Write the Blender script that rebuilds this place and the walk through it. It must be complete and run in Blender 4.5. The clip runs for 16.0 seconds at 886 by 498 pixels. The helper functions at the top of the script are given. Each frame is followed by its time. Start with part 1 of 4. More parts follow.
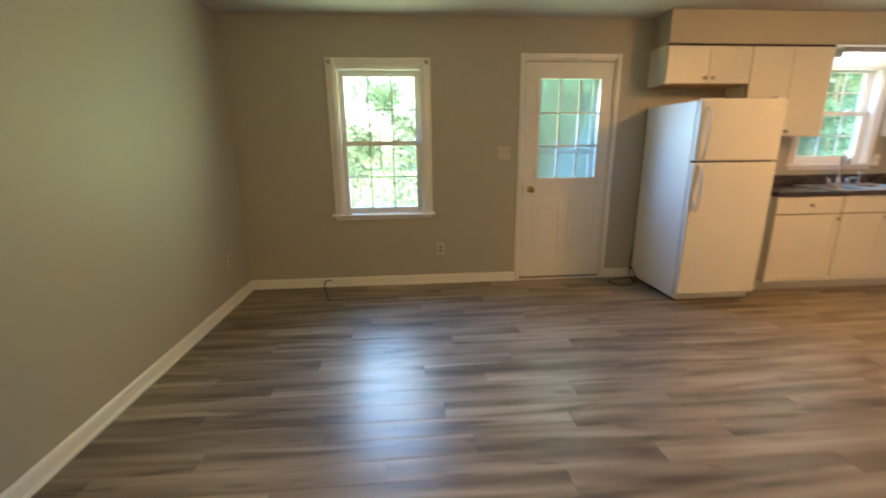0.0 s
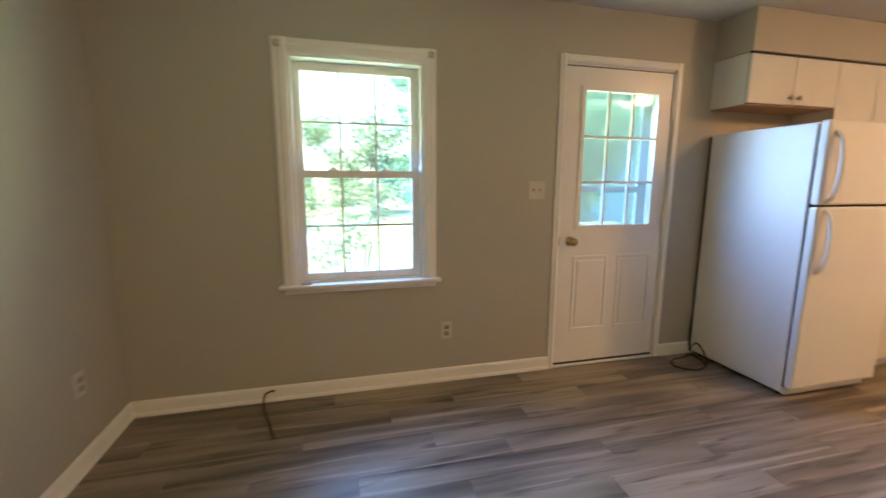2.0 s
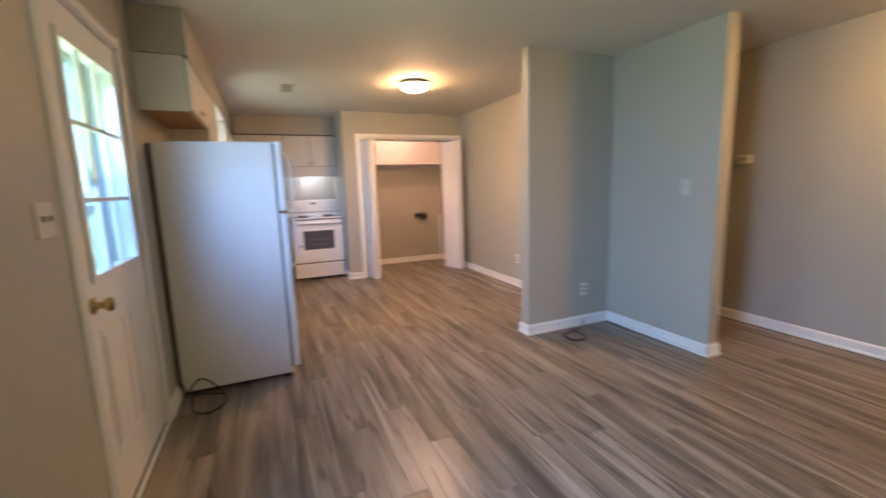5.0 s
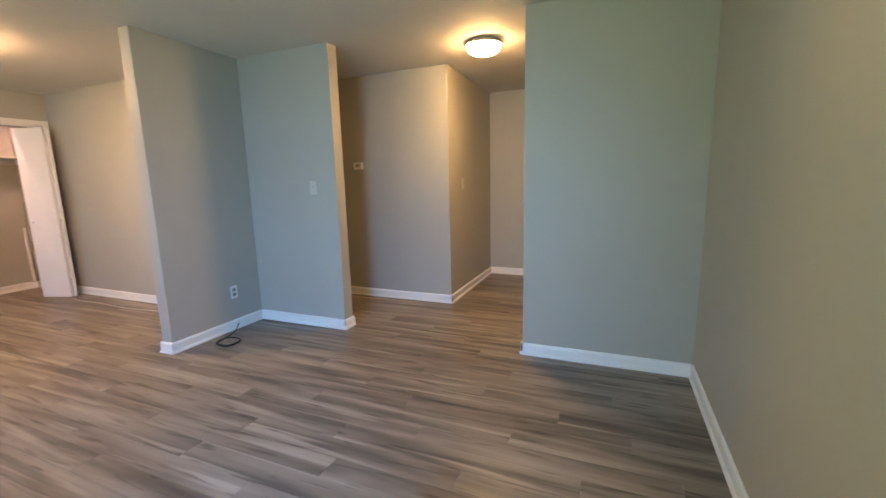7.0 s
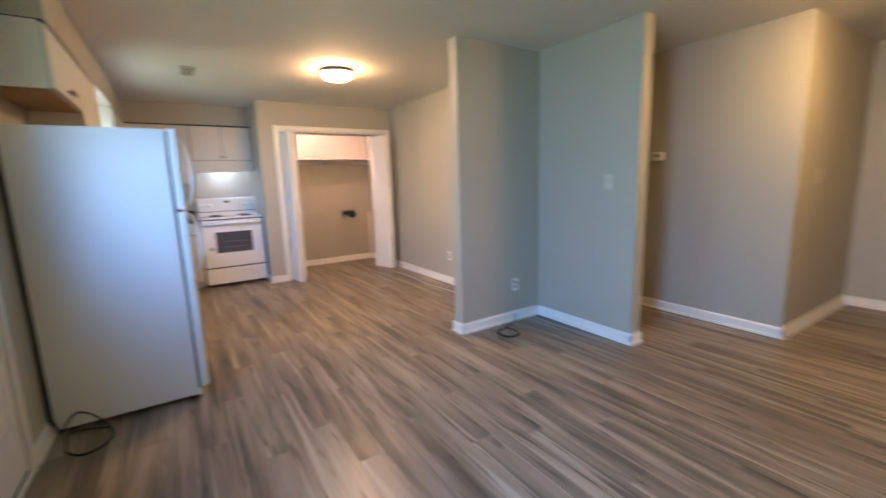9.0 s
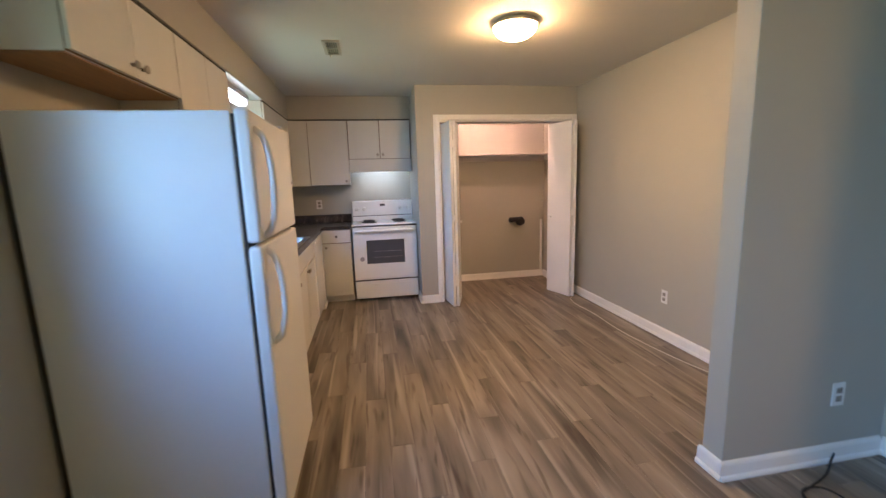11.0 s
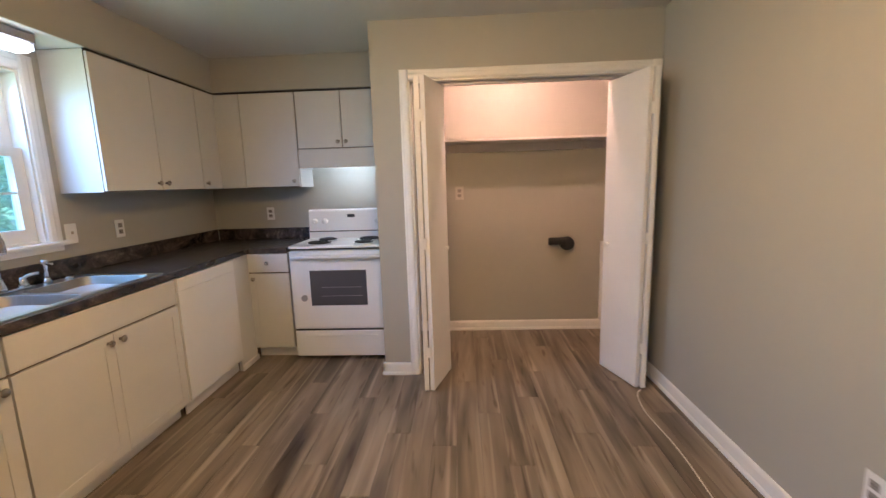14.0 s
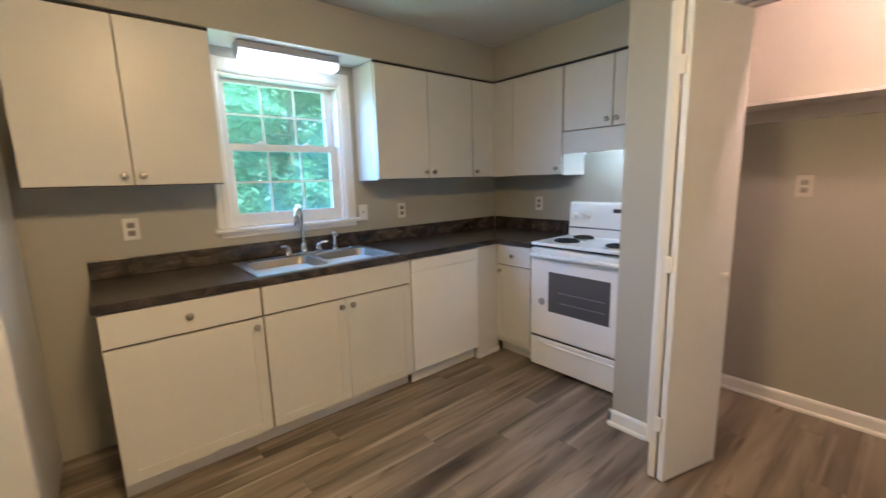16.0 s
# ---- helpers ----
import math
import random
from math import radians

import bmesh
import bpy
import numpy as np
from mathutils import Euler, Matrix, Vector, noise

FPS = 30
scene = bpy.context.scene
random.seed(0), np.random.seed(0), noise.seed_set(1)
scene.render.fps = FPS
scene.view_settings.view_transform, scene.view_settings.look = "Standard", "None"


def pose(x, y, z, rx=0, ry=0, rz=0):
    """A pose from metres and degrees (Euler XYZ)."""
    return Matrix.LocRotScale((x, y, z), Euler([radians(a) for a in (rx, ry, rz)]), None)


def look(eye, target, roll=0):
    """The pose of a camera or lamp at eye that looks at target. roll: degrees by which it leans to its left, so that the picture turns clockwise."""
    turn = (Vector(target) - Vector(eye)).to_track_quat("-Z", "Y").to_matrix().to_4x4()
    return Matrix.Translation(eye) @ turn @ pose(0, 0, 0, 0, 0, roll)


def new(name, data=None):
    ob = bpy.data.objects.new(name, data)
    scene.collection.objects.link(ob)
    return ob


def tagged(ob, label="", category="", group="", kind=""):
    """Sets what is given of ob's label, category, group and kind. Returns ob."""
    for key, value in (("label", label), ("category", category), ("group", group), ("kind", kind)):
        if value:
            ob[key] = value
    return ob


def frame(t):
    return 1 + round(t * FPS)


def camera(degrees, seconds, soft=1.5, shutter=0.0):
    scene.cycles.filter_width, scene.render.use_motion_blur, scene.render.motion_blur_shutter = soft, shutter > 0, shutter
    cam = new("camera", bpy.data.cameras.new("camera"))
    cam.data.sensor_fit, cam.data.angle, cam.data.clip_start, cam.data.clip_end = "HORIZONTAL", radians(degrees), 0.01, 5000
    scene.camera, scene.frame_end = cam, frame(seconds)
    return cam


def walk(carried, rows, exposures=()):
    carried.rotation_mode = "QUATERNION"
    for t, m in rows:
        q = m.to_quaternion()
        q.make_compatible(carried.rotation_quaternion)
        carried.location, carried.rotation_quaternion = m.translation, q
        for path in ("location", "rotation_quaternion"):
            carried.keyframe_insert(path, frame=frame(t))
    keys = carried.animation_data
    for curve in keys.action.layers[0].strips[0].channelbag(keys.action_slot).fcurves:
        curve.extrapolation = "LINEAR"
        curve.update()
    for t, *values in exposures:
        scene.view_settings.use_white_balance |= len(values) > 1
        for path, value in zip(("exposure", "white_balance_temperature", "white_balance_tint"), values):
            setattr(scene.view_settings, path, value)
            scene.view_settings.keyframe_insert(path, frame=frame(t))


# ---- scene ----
cam = camera(94.5, 16.0, soft=1.5, shutter=0.5)
PATH = [
    (0, (0.264, 0.246, 1.333), (0.416, 2.179, 0.844), -0.6),
    (0.5, (0.147, 0.506, 1.335), (0.168, 2.477, 1.014), -0.1),
    (1, (0.055, 0.892, 1.337), (0.099, 2.872, 1.066), 0.1),
    (1.5, (-0.064, 1.281, 1.33), (0.108, 3.252, 1.036), 0.3),
    (2, (-0.111, 1.646, 1.313), (0.373, 3.56, 0.992), 0.2),
    (2.5, (-0.234, 2.023, 1.321), (0.763, 3.713, 0.936), -0.4),
    (3, (-0.3, 2.435, 1.311), (1.167, 3.737, 0.918), -0.4),
    (3.5, (-0.392, 2.782, 1.283), (1.418, 3.552, 0.92), -1.0),
    (4, (-0.448, 3.096, 1.298), (1.501, 3.338, 0.915), -0.9),
    (4.5, (-0.449, 3.34, 1.315), (1.515, 3.114, 1.012), -1.9),
    (5, (-0.51, 3.502, 1.33), (1.309, 2.73, 1.026), -1.8),
    (5.2, (-0.563, 3.557, 1.349), (1.126, 2.539, 1.017), -1.8),
    (7.3, (-0.82, 3.421, 1.276), (-0.11, 1.583, 0.935), -1.5),
    (7.5, (-0.85, 3.393, 1.248), (-0.154, 1.554, 0.883), -1.6),
    (8, (-0.791, 3.448, 1.239), (0.006, 1.667, 0.801), -1.4),
    (8.5, (-0.627, 3.45, 1.292), (0.569, 1.905, 0.864), -1.7),
    (9, (-0.375, 3.41, 1.311), (1.29, 2.35, 0.985), -1.8),
    (9.5, (-0.043, 3.386, 1.346), (1.809, 2.684, 1.07), -1.5),
    (12, (1.573, 2.637, 1.397), (3.525, 2.365, 1.06), -1.7),
    (12.5, (1.865, 2.491, 1.379), (3.826, 2.271, 1.054), -1.3),
    (13, (2.139, 2.261, 1.386), (4.112, 2.118, 1.087), -1.7),
    (13.5, (2.418, 2.024, 1.402), (4.397, 1.993, 1.116), -1.4),
    (14, (2.723, 1.855, 1.373), (4.696, 1.952, 1.057), -1.7),
    (14.5, (3.011, 1.713, 1.377), (4.937, 2.137, 1.043), -1.9),
    (15, (3.223, 1.533, 1.382), (5.007, 2.37, 1.04), -1.4),
    (15.5, (3.386, 1.427, 1.362), (4.916, 2.67, 1.027), -1.7),
    (16, (3.49, 1.429, 1.373), (4.758, 2.938, 1.038), -1.6),
]
EXPOSURES = [(0, 3.1, 7350, 18), (1.5, 3.26, 6750, 25), (2.1, 3.26, 6600, 25), (3.2, 2.81, 6600, 26), (4.2, 2.96, 6450, 26), (5.2, 3.22, 6500, 26), (7.4, 3.37, 5950, 20), (8.2, 3.38, 5950, 20), (9, 3.28, 6000, 21), (9.5, 3.18, 6100, 24), (12, 2.84, 6000, 16), (14, 2.9, 5850, 15), (16, 2.99, 5350, 7)]
walk(cam, [(t, look(eye, target, roll)) for t, eye, target, roll in PATH], EXPOSURES)

# ---- world and sun ----
world = bpy.data.worlds.new("sky_world")
scene.world = world
world.use_nodes = True
wn = world.node_tree.nodes
sky = wn.new("ShaderNodeTexSky")
sky.sky_type = "NISHITA"
sky.sun_disc = False
sky.sun_elevation = radians(55)
sky.sun_rotation = radians(215)
world.node_tree.links.new(sky.outputs[0], wn["Background"].inputs[0])
wn["Background"].inputs[1].default_value = 0.15
sun_data = bpy.data.lights.new("sun", "SUN")
sun_data.energy, sun_data.angle, sun_data.color = 5.0, radians(0.5), (1.0, 0.95, 0.86)
sun = new("sun", sun_data)
SUN_AZ = radians(215)
sun.matrix_world = look((10 * math.sin(SUN_AZ), 10 * math.cos(SUN_AZ), 14.3), (0, 0, 0))


def window_light(name, x0, x1, z0, z1, watts, col, rise, fan, side=0.0):
    """The light that a window lets in: a lamp in the opening, as large as its glass; rise tilts it up (lawn and trees) or down (sky), side turns it east, fan is how wide it spreads."""
    d = bpy.data.lights.new(name, "AREA")
    d.shape, d.size, d.size_y, d.energy, d.color, d.spread = "RECTANGLE", x1 - x0, z1 - z0, watts, col, radians(fan)
    o = new(name, d)
    eye = Vector(((x0 + x1) / 2, 4.17, (z0 + z1) / 2))
    o.matrix_world = look(eye, eye + Vector((side, -1, rise)))


SKY_BLUE, LAWN_GREEN = (0.22, 0.47, 1.0), (0.72, 1.0, 0.64)
for nm, place, sky_watts, drop, fan, side, lawn_watts in (("dining", (-0.303, 0.332, 0.768, 1.940), 2.7, -0.50, 98, 0.36, 1.85),
                                                    ("door", (1.50, 2.03, 1.04, 1.90), 1.0, -0.50, 96, 0.6, 0.70), ("kitchen", (4.165, 4.795, 1.195, 1.985), 1.1, -0.70, 110, 0.7, 0.62)):
    window_light("sky_light_" + nm, *place, sky_watts, SKY_BLUE, drop, fan, side)
    window_light("lawn_light_" + nm, *place, lawn_watts, LAWN_GREEN, 0.30, 145)

# ---- materials ----


def principled(name):
    m = bpy.data.materials.new(name)
    m.use_nodes = True
    nt = m.node_tree
    return m, nt, nt.nodes["Principled BSDF"]


def surface(name, col, rough=0.5, metal=0.0, vary=0.06, scale=3.0, bump=0.0, bscale=120.0, stretch=(1, 1, 1), dirt=0.0, coat=0.0, random_hue=False):
    """A painted or plain surface: colour that varies at two scales, roughness that varies, and a fine relief."""
    m, nt, bsdf = principled(name)
    N, L = nt.nodes.new, nt.links.new
    tc = N("ShaderNodeTexCoord")
    mp = N("ShaderNodeMapping")
    mp.inputs["Scale"].default_value = stretch
    L(tc.outputs["Object"], mp.inputs[0])
    big, fine = N("ShaderNodeTexNoise"), N("ShaderNodeTexNoise")
    big.inputs["Scale"].default_value, fine.inputs["Scale"].default_value = scale, scale * 14
    big.inputs["Detail"].default_value, fine.inputs["Detail"].default_value = 4, 3
    L(mp.outputs[0], big.inputs[0]), L(mp.outputs[0], fine.inputs[0])
    add = N("ShaderNodeMath")
    add.operation = "MULTIPLY_ADD"
    add.inputs[1].default_value = 0.35
    L(fine.outputs[0], add.inputs[0]), L(big.outputs[0], add.inputs[2])
    ramp = N("ShaderNodeMapRange")
    ramp.inputs[1].default_value, ramp.inputs[2].default_value = 0.4, 0.95
    L(add.outputs[0], ramp.inputs[0])
    mix = N("ShaderNodeMix")
    mix.data_type = "RGBA"
    mix.inputs[6].default_value = (*[c * (1 - vary) for c in col], 1)
    mix.inputs[7].default_value = (*[min(1, c * (1 + vary)) for c in col], 1)
    L(ramp.outputs[0], mix.inputs[0])
    out = mix.outputs[2]
    if dirt:
        spots = N("ShaderNodeTexNoise")
        spots.inputs["Scale"].default_value, spots.inputs["Detail"].default_value = scale * 2.3, 8
        L(mp.outputs[0], spots.inputs[0])
        cut = N("ShaderNodeMapRange")
        cut.inputs[1].default_value, cut.inputs[2].default_value, cut.inputs[4].default_value = 0.58, 0.75, dirt
        L(spots.outputs[0], cut.inputs[0])
        mud = N("ShaderNodeMix")
        mud.data_type = "RGBA"
        mud.inputs[7].default_value = (*[c * 0.55 for c in col], 1)
        L(cut.outputs[0], mud.inputs[0]), L(out, mud.inputs[6])
        out = mud.outputs[2]
    L(out, bsdf.inputs["Base Color"])
    rr = N("ShaderNodeMapRange")
    rr.inputs[3].default_value, rr.inputs[4].default_value = rough * 0.88, min(1, rough * 1.12)
    L(big.outputs[0], rr.inputs[0]), L(rr.outputs[0], bsdf.inputs["Roughness"])
    bsdf.inputs["Metallic"].default_value = metal
    bsdf.inputs["Coat Weight"].default_value = coat
    if bump:
        rel = N("ShaderNodeTexNoise")
        rel.inputs["Scale"].default_value, rel.inputs["Detail"].default_value = bscale, 3
        L(mp.outputs[0], rel.inputs[0])
        b = N("ShaderNodeBump")
        b.inputs["Strength"].default_value, b.inputs["Distance"].default_value = bump, 0.002
        L(rel.outputs[0], b.inputs["Height"]), L(b.outputs[0], bsdf.inputs["Normal"])
    return m


def glowing(name, col, strength):
    m, nt, bsdf = principled(name)
    bsdf.inputs["Base Color"].default_value = (0.8, 0.8, 0.78, 1)
    bsdf.inputs["Emission Color"].default_value = (*col, 1)
    bsdf.inputs["Emission Strength"].default_value = strength
    return m


def glass_like(name, tint=(1, 1, 1)):
    """Window glass: clear, with a mirror gloss that grows towards grazing view."""
    m = bpy.data.materials.new(name)
    m.use_nodes = True
    nt = m.node_tree
    nt.nodes.remove(nt.nodes["Principled BSDF"])
    N, L = nt.nodes.new, nt.links.new
    t, g, mx, lw = N("ShaderNodeBsdfTransparent"), N("ShaderNodeBsdfGlossy"), N("ShaderNodeMixShader"), N("ShaderNodeLayerWeight")
    pw, fr = N("ShaderNodeMath"), N("ShaderNodeMath")
    pw.operation, fr.operation = "POWER", "MULTIPLY_ADD"
    pw.inputs[1].default_value, fr.inputs[1].default_value, fr.inputs[2].default_value = 4.0, 0.30, 0.02
    L(lw.outputs["Facing"], pw.inputs[0]), L(pw.outputs[0], fr.inputs[0])
    t.inputs[0].default_value = (*tint, 1)
    g.inputs["Roughness"].default_value = 0.02
    L(fr.outputs[0], mx.inputs[0]), L(t.outputs[0], mx.inputs[1]), L(g.outputs[0], mx.inputs[2])
    L(mx.outputs[0], nt.nodes["Material Output"].inputs[0])
    return m


def screen_like(name, col, cover):
    """Insect screen as a thin sheet; its pale colour paints haze over what lies behind it."""
    m = bpy.data.materials.new(name)
    m.use_nodes = True
    nt = m.node_tree
    N, L = nt.nodes.new, nt.links.new
    bsdf = nt.nodes["Principled BSDF"]
    bsdf.inputs["Base Color"].default_value = (*col, 1)
    bsdf.inputs["Roughness"].default_value = 0.7
    t, mx = N("ShaderNodeBsdfTransparent"), N("ShaderNodeMixShader")
    mx.inputs[0].default_value = cover
    L(t.outputs[0], mx.inputs[1]), L(bsdf.outputs[0], mx.inputs[2]), L(mx.outputs[0], nt.nodes["Material Output"].inputs[0])
    return m


def plank_material():
    m, nt, bsdf = principled("vinyl_plank")
    N, L = nt.nodes.new, nt.links.new
    tc, info = N("ShaderNodeTexCoord"), N("ShaderNodeObjectInfo")
    off = N("ShaderNodeVectorMath")
    off.operation = "SCALE"
    comb = N("ShaderNodeCombineXYZ")
    L(info.outputs["Random"], comb.inputs[0]), L(info.outputs["Random"], comb.inputs[1])
    L(comb.outputs[0], off.inputs[0])
    off.inputs["Scale"].default_value = 83.0
    pos = N("ShaderNodeVectorMath")
    L(tc.outputs["Object"], pos.inputs[0]), L(off.outputs[0], pos.inputs[1])

    def streaks(sx, sy, detail, rough=0.55):
        mp, n = N("ShaderNodeMapping"), N("ShaderNodeTexNoise")
        mp.inputs["Scale"].default_value = (sx, sy, 1)
        n.inputs["Scale"].default_value, n.inputs["Detail"].default_value, n.inputs["Roughness"].default_value = 1.0, detail, rough
        n.inputs["Distortion"].default_value = 0.5
        L(pos.outputs[0], mp.inputs[0]), L(mp.outputs[0], n.inputs[0])
        return n
    wide, mid, fine = streaks(0.8, 7.5, 2, 0.45), streaks(2.4, 19, 2, 0.5), streaks(7, 200, 3, 0.6)
    s1, s2 = N("ShaderNodeMath"), N("ShaderNodeMath")
    s1.operation = s2.operation = "MULTIPLY_ADD"
    s1.inputs[1].default_value, s2.inputs[1].default_value = 0.24, 0.045
    L(mid.outputs[0], s1.inputs[0]), L(wide.outputs[0], s1.inputs[2])
    L(fine.outputs[0], s2.inputs[0]), L(s1.outputs[0], s2.inputs[2])
    shift = N("ShaderNodeMath")
    shift.operation = "MULTIPLY_ADD"
    shift.inputs[1].default_value = 0.06
    L(info.outputs["Random"], shift.inputs[0]), L(s2.outputs[0], shift.inputs[2])
    ramp = N("ShaderNodeValToRGB")
    e = ramp.color_ramp.elements
    e[0].position, e[0].color = 0.0, (0.036, 0.029, 0.023, 1)
    e[1].position, e[1].color = 1.0, (0.39, 0.325, 0.255, 1)
    for p, c in ((0.28, (0.122, 0.098, 0.075, 1)), (0.62, (0.25, 0.207, 0.160, 1))):
        k = e.new(p)
        k.color = c
    norm = N("ShaderNodeMapRange")
    norm.inputs[1].default_value, norm.inputs[2].default_value = 0.36, 0.99
    L(shift.outputs[0], norm.inputs[0]), L(norm.outputs[0], ramp.inputs[0])
    # long pale streaks, then short dark grain flecks
    seam, lift, pale = streaks(0.7, 20, 1, 0.5), N("ShaderNodeMapRange"), N("ShaderNodeMix")
    lift.inputs[1].default_value, lift.inputs[2].default_value, lift.inputs[3].default_value, lift.inputs[4].default_value = 0.60, 0.74, 0.0, 0.7
    pale.data_type = "RGBA"
    pale.inputs[7].default_value = (0.44, 0.375, 0.30, 1)
    L(seam.outputs[0], lift.inputs[0]), L(lift.outputs[0], pale.inputs[0]), L(ramp.outputs[0], pale.inputs[6])
    knots, cut, dark = streaks(3.0, 27, 1, 0.5), N("ShaderNodeMapRange"), N("ShaderNodeMix")
    cut.inputs[1].default_value, cut.inputs[2].default_value, cut.inputs[3].default_value, cut.inputs[4].default_value = 0.60, 0.74, 0.0, 0.85
    dark.data_type, dark.blend_type = "RGBA", "MULTIPLY"
    dark.inputs[7].default_value = (0.42, 0.37, 0.33, 1)
    L(knots.outputs[0], cut.inputs[0]), L(cut.outputs[0], dark.inputs[0]), L(pale.outputs[2], dark.inputs[6]), L(dark.outputs[2], bsdf.inputs["Base Color"])
    r = N("ShaderNodeMapRange")
    r.inputs[3].default_value, r.inputs[4].default_value = 0.28, 0.40
    L(mid.outputs[0], r.inputs[0]), L(r.outputs[0], bsdf.inputs["Roughness"])
    bsdf.inputs["Specular IOR Level"].default_value = 0.36
    b = N("ShaderNodeBump")
    b.inputs["Strength"].default_value, b.inputs["Distance"].default_value = 0.25, 0.0012
    L(fine.outputs[0], b.inputs["Height"]), L(b.outputs[0], bsdf.inputs["Normal"])
    return m


def leaf_material(name, a, b, through_light=0.35):
    m = bpy.data.materials.new(name)
    m.use_nodes = True
    nt = m.node_tree
    bsdf = nt.nodes["Principled BSDF"]
    N, L = nt.nodes.new, nt.links.new
    geo, mix = N("ShaderNodeNewGeometry"), N("ShaderNodeMix")
    mix.data_type = "RGBA"
    mix.inputs[6].default_value, mix.inputs[7].default_value = (*a, 1), (*b, 1)
    L(geo.outputs["Random Per Island"], mix.inputs[0]), L(mix.outputs[2], bsdf.inputs["Base Color"])
    bsdf.inputs["Roughness"].default_value = 0.5
    tr, ms = N("ShaderNodeBsdfTranslucent"), N("ShaderNodeMixShader")
    L(mix.outputs[2], tr.inputs[0])
    ms.inputs[0].default_value = through_light
    L(bsdf.outputs[0], ms.inputs[1]), L(tr.outputs[0], ms.inputs[2]), L(ms.outputs[0], nt.nodes["Material Output"].inputs[0])
    return m


def laminate():
    """Dark stone-look laminate: near-black clouds, brown drifts and pale flecks."""
    m, nt, bsdf = principled("dark_laminate")
    N, L = nt.nodes.new, nt.links.new
    tc = N("ShaderNodeTexCoord")
    mp = N("ShaderNodeMapping")
    mp.inputs["Scale"].default_value = (0.6, 1.0, 1.0)
    mp.inputs["Rotation"].default_value = (0, 0, 0.5)
    L(tc.outputs["Object"], mp.inputs[0])
    cloud, fleck = N("ShaderNodeTexNoise"), N("ShaderNodeTexNoise")
    cloud.inputs["Scale"].default_value, cloud.inputs["Detail"].default_value, cloud.inputs["Distortion"].default_value = 9.0, 8, 1.2
    cloud.inputs["Roughness"].default_value = 0.65
    fleck.inputs["Scale"].default_value, fleck.inputs["Detail"].default_value = 130.0, 2
    L(mp.outputs[0], cloud.inputs[0]), L(mp.outputs[0], fleck.inputs[0])
    add = N("ShaderNodeMath")
    add.operation = "MULTIPLY_ADD"
    add.inputs[1].default_value = 0.22
    L(fleck.outputs[0], add.inputs[0]), L(cloud.outputs[0], add.inputs[2])
    ramp = N("ShaderNodeValToRGB")
    e = ramp.color_ramp.elements
    e[0].position, e[0].color = 0.42, (0.014, 0.011, 0.010, 1)
    e[1].position, e[1].color = 0.86, (0.20, 0.155, 0.12, 1)
    for p, c in ((0.58, (0.034, 0.027, 0.023, 1)), (0.70, (0.075, 0.057, 0.045, 1))):
        k = e.new(p)
        k.color = c
    L(add.outputs[0], ramp.inputs[0]), L(ramp.outputs[0], bsdf.inputs["Base Color"])
    bsdf.inputs["Roughness"].default_value = 0.27
    return m


M_WALL = surface("greige_paint", (0.42, 0.404, 0.345), 0.54, vary=0.025, scale=1.2, bump=0.12, bscale=260)
M_CEIL = surface("ceiling_paint", (0.60, 0.58, 0.53), 0.75, vary=0.03, scale=2, bump=0.7, bscale=90)
M_TRIM = surface("white_trim_paint", (0.80, 0.79, 0.76), 0.33, vary=0.03, scale=5, bump=0.05, bscale=60, dirt=0.06)
M_DOOR = surface("white_door_paint", (0.78, 0.77, 0.745), 0.34, vary=0.03, scale=4, bump=0.06, bscale=90, dirt=0.05)
M_CAB = surface("cream_cabinet_paint", (0.65, 0.64, 0.605), 0.36, vary=0.03, scale=4, bump=0.07, bscale=80, dirt=0.05)
M_CAB_DARK = surface("raw_cabinet_wood", (0.33, 0.19, 0.095), 0.55, vary=0.2, scale=5, stretch=(1, 8, 8))
# dark brown that puts the shade of the door gaps into colour
M_GAP_LINER = surface("gap_shade_brown", (0.16, 0.105, 0.062), 0.6, vary=0.15, scale=6)
# near-black: own colour of feet and seals, painted shade inside gaps
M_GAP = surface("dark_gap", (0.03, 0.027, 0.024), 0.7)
M_FRIDGE = surface("white_enamel", (0.73, 0.735, 0.725), 0.3, vary=0.02, scale=4, bump=0.16, bscale=420)
M_ENAMEL = surface("stove_enamel", (0.82, 0.82, 0.81), 0.18, vary=0.02, scale=6)
M_PLASTIC = surface("white_plastic", (0.78, 0.775, 0.75), 0.4, vary=0.02, scale=10)
M_IVORY = surface("ivory_plate", (0.56, 0.535, 0.47), 0.45, vary=0.04, scale=12)
M_BLACK = surface("black_enamel", (0.018, 0.018, 0.02), 0.3, vary=0.1)
M_RUBBER = surface("black_rubber", (0.012, 0.012, 0.012), 0.7, vary=0.15, scale=20)
M_OVENGLASS = surface("oven_glass", (0.085, 0.086, 0.094), 0.1, vary=0.05, scale=8)
M_STEEL = surface("brushed_steel", (0.60, 0.59, 0.57), 0.3, metal=1.0, vary=0.06, scale=8, stretch=(1, 20, 1))
# darker, rougher copy of the sink steel: the bowls' shade as colour
M_STEEL_SHADED = surface("shaded_steel", (0.34, 0.32, 0.285), 0.46, metal=1.0, vary=0.08, scale=8, stretch=(1, 20, 1))
M_CHROME = surface("chrome", (0.58, 0.58, 0.59), 0.14, metal=1.0, vary=0.02)
M_NICKEL = surface("satin_nickel", (0.40, 0.37, 0.33), 0.28, metal=1.0, vary=0.06, scale=30)
M_BRASS = surface("aged_brass", (0.58, 0.41, 0.17), 0.25, metal=1.0, vary=0.12, scale=30)
M_COUNTER = laminate()
M_SUBFLOOR = surface("floor_joint", (0.045, 0.038, 0.032), 0.8, vary=0.1)
M_PLANK = plank_material()
